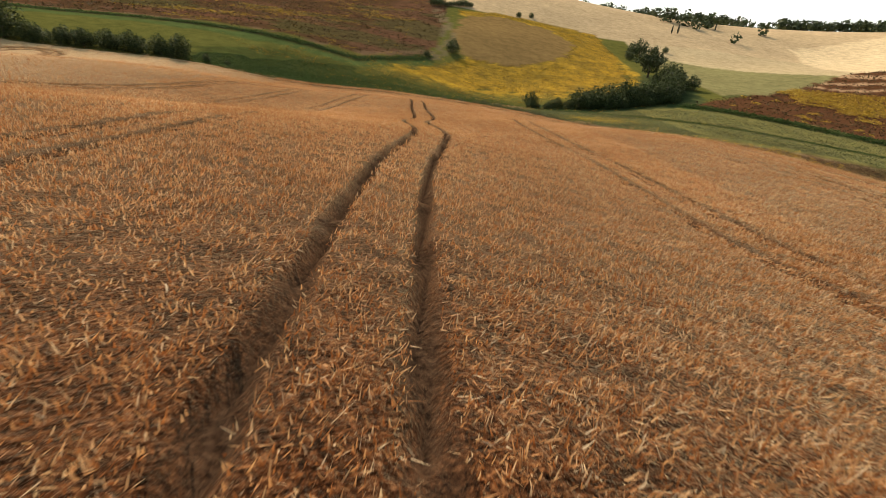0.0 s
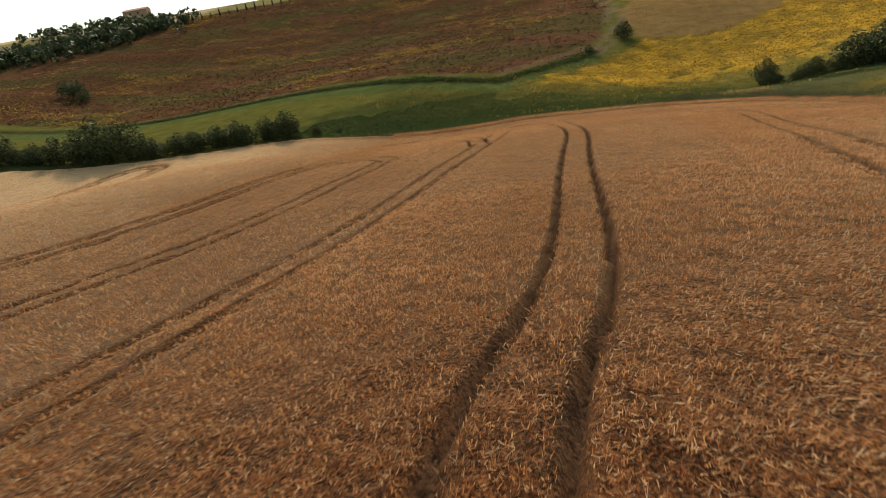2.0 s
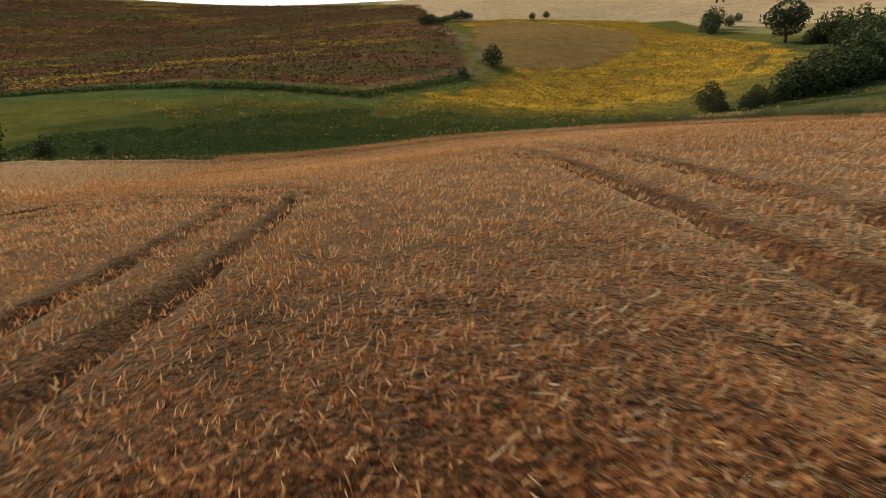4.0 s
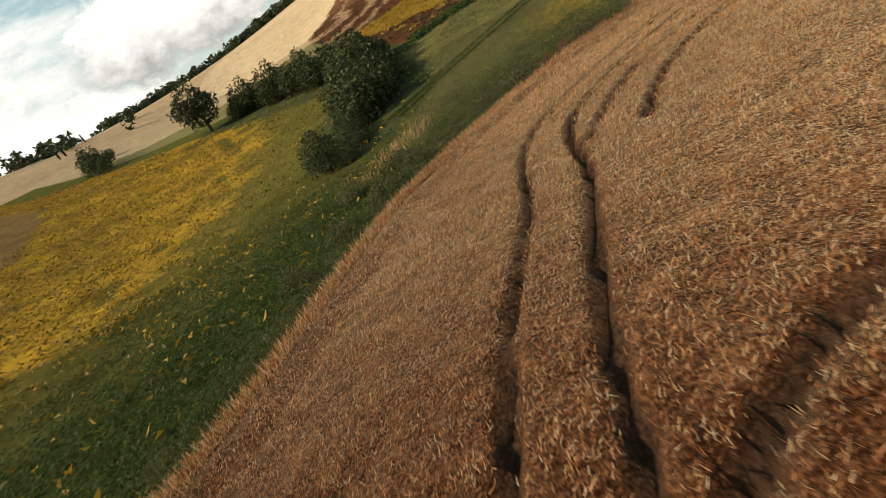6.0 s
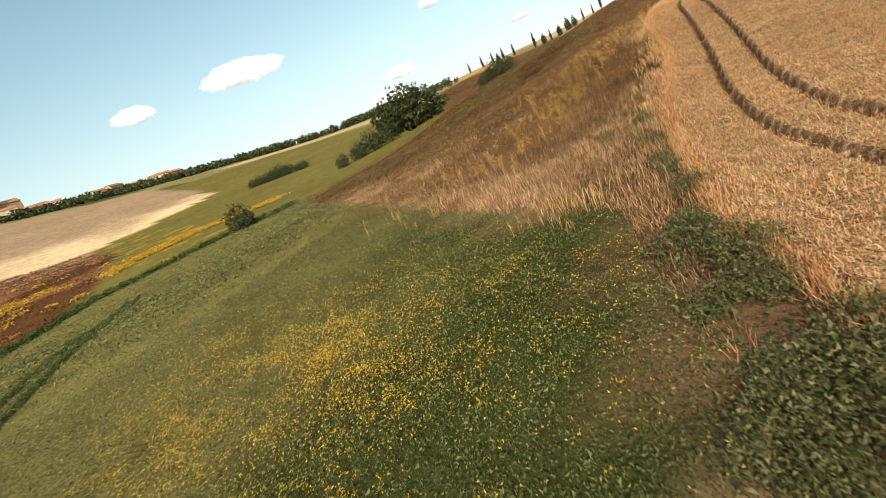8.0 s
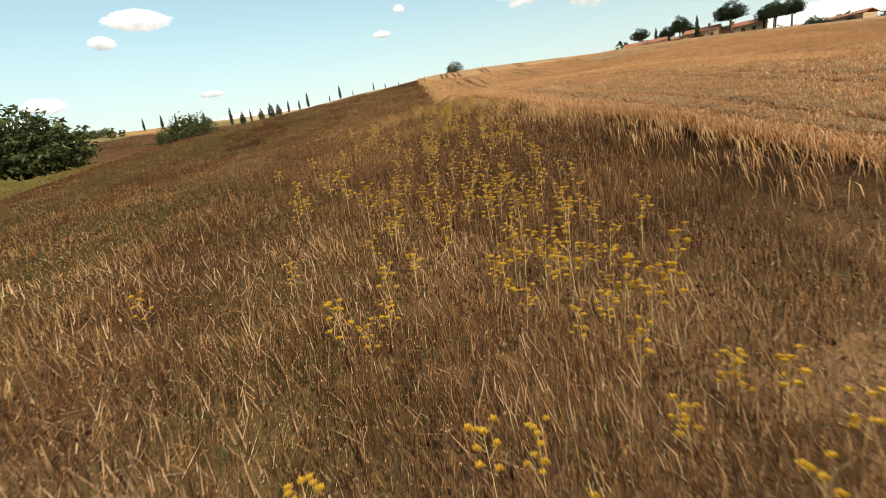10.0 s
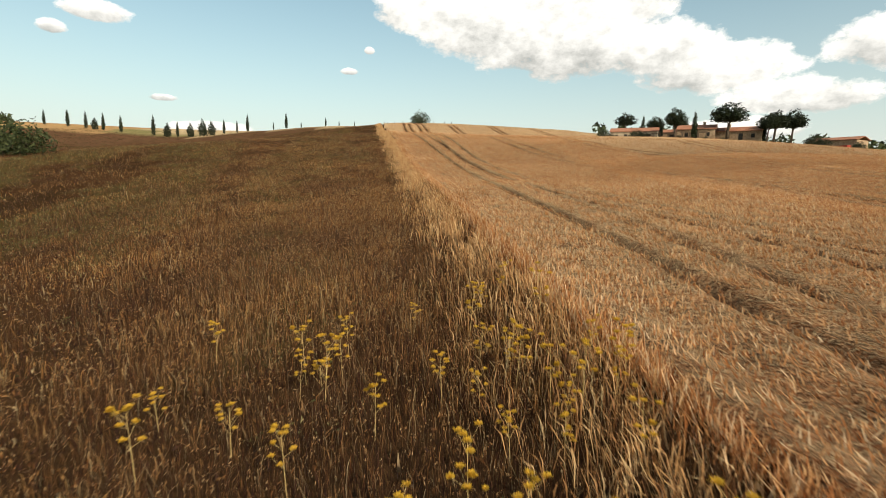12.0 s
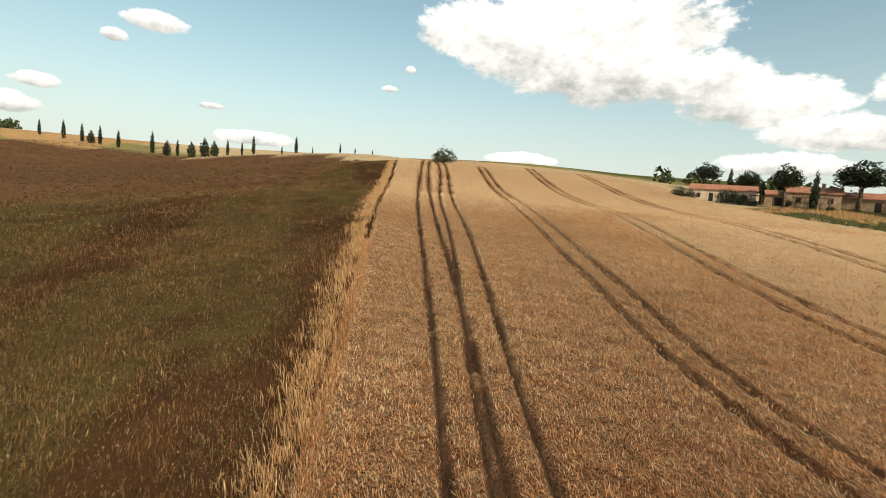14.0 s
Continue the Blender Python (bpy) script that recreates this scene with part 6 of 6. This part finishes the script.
def build_woods():
    """Distant woods and hedgerows as many small crowns."""
    r = np.random.default_rng(61)
    lists = []

    def strip(pts, n, wide, size):
        e = np.array(pts, float)
        d = np.concatenate([[0], np.cumsum(np.hypot(*np.diff(e, axis=0).T))])
        s = r.uniform(0, d[-1], n)
        x, y = np.interp(s, d, e[:, 0]) + r.normal(0, wide, n), np.interp(s, d, e[:, 1]) + r.normal(0, wide, n)
        lists.append((x, y, size * r.uniform(0.6, 1.3, n)))

    strip([(420, 420), (440, 330), (430, 240), (470, 160), (510, 100)], 620, 18, 4.4)
    strip([(510, 100), (520, 30), (505, -60), (490, -130)], 420, 16, 3.6)
    strip([(470, 70), (462, 0), (448, -70), (440, -140)], 300, 10, 2.8)
    strip([(500, -130), (400, -180), (330, -240), (300, -330)], 330, 9, 3.4)
    strip([(330, -240), (260, -225), (215, -215)], 80, 5, 2.0)
    strip([(-330, 236), (-296, 282), (-275, 306)], 320, 15, 3.2)
    strip([(-420, 320), (-360, 320), (-300, 318)], 60, 8, 3.2)
    strip([(135, 330), (210, 470), (330, 560)], 120, 14, 3.2)
    strip([(150, 560), (320, 640), (620, 620)], 420, 26, 4.2)
    strip([(240, 420), (340, 430), (430, 400)], 160, 10, 3.8)
    strip([(30, 560), (150, 600)], 60, 12, 3.0)
    strip([(-60, -180), (-140, -170), (-260, -140)], 70, 8, 3.0)
    strip([(350, -350), (450, -330), (600, -260)], 220, 16, 3.6)
    x, y, s = (np.concatenate([a[i] for a in lists]) for i in range(3))
    n = 34
    k = len(x) * n
    d = r.normal(0, 1, (k, 3))
    d /= np.linalg.norm(d, axis=1)[:, None]
    S = np.repeat(s, n)
    c = np.stack([np.repeat(x, n), np.repeat(y, n), np.repeat(land(x, y), n) + S * 0.8], 1) + d * S[:, None] * r.uniform(0.6, 1.05, (k, 1)) * (0.95, 0.95, 0.95)
    u = r.normal(0, 1, (k, 3))
    u /= np.linalg.norm(u, axis=1)[:, None]
    w = np.cross(u, d)
    w /= np.linalg.norm(w, axis=1)[:, None] + 1e-9
    q = (S * r.uniform(0.22, 0.42, k))[:, None]
    v = np.stack([c - u * q, c + w * q * 1.4, c + u * q], 1).reshape(-1, 3)
    t = np.arange(3 * k).reshape(-1, 3)
    tagged(new("far_woods", bulk("far_woods", v, t, M_LEAF)), "dark green woods and hedgerows on the far ridges", "woods", kind="stuff")
    # low hedge along the eastern ditch
    e = np.array([(60, 138.5)] + DITCH_EAST[1:], float)
    dd = np.concatenate([[0], np.cumsum(np.hypot(*np.diff(e, axis=0).T))])
    sx = r.uniform(0, dd[-1], 1500)
    hx, hy = np.interp(sx, dd, e[:, 0]) + r.normal(0, 0.7, 1500), np.interp(sx, dd, e[:, 1]) + r.normal(0, 0.7, 1500)
    gx, gy = np.array([p[0] for p in DITCH_NORTH[1:]]), np.array([p[1] for p in DITCH_NORTH[1:]])
    s2 = r.uniform(0, 1, 1300)
    nx, ny = np.interp(s2 * 4, np.arange(5), gx) + r.normal(0, 0.8, 1300), np.interp(s2 * 4, np.arange(5), gy) + r.normal(0, 0.8, 1300)
    stuff("ditch_growth", [leaves(hx, hy, land(hx, hy), np.full(len(hx), 0.28), 10, 0.6, 1.1, 66), leaves(nx, ny, land(nx, ny), np.full(len(nx), 0.25), 7, 0.5, 0.6, 67)], M_VALLEY, "rank green growth along the ditches", "hedge")


build_farm()
build_town()
build_woods()
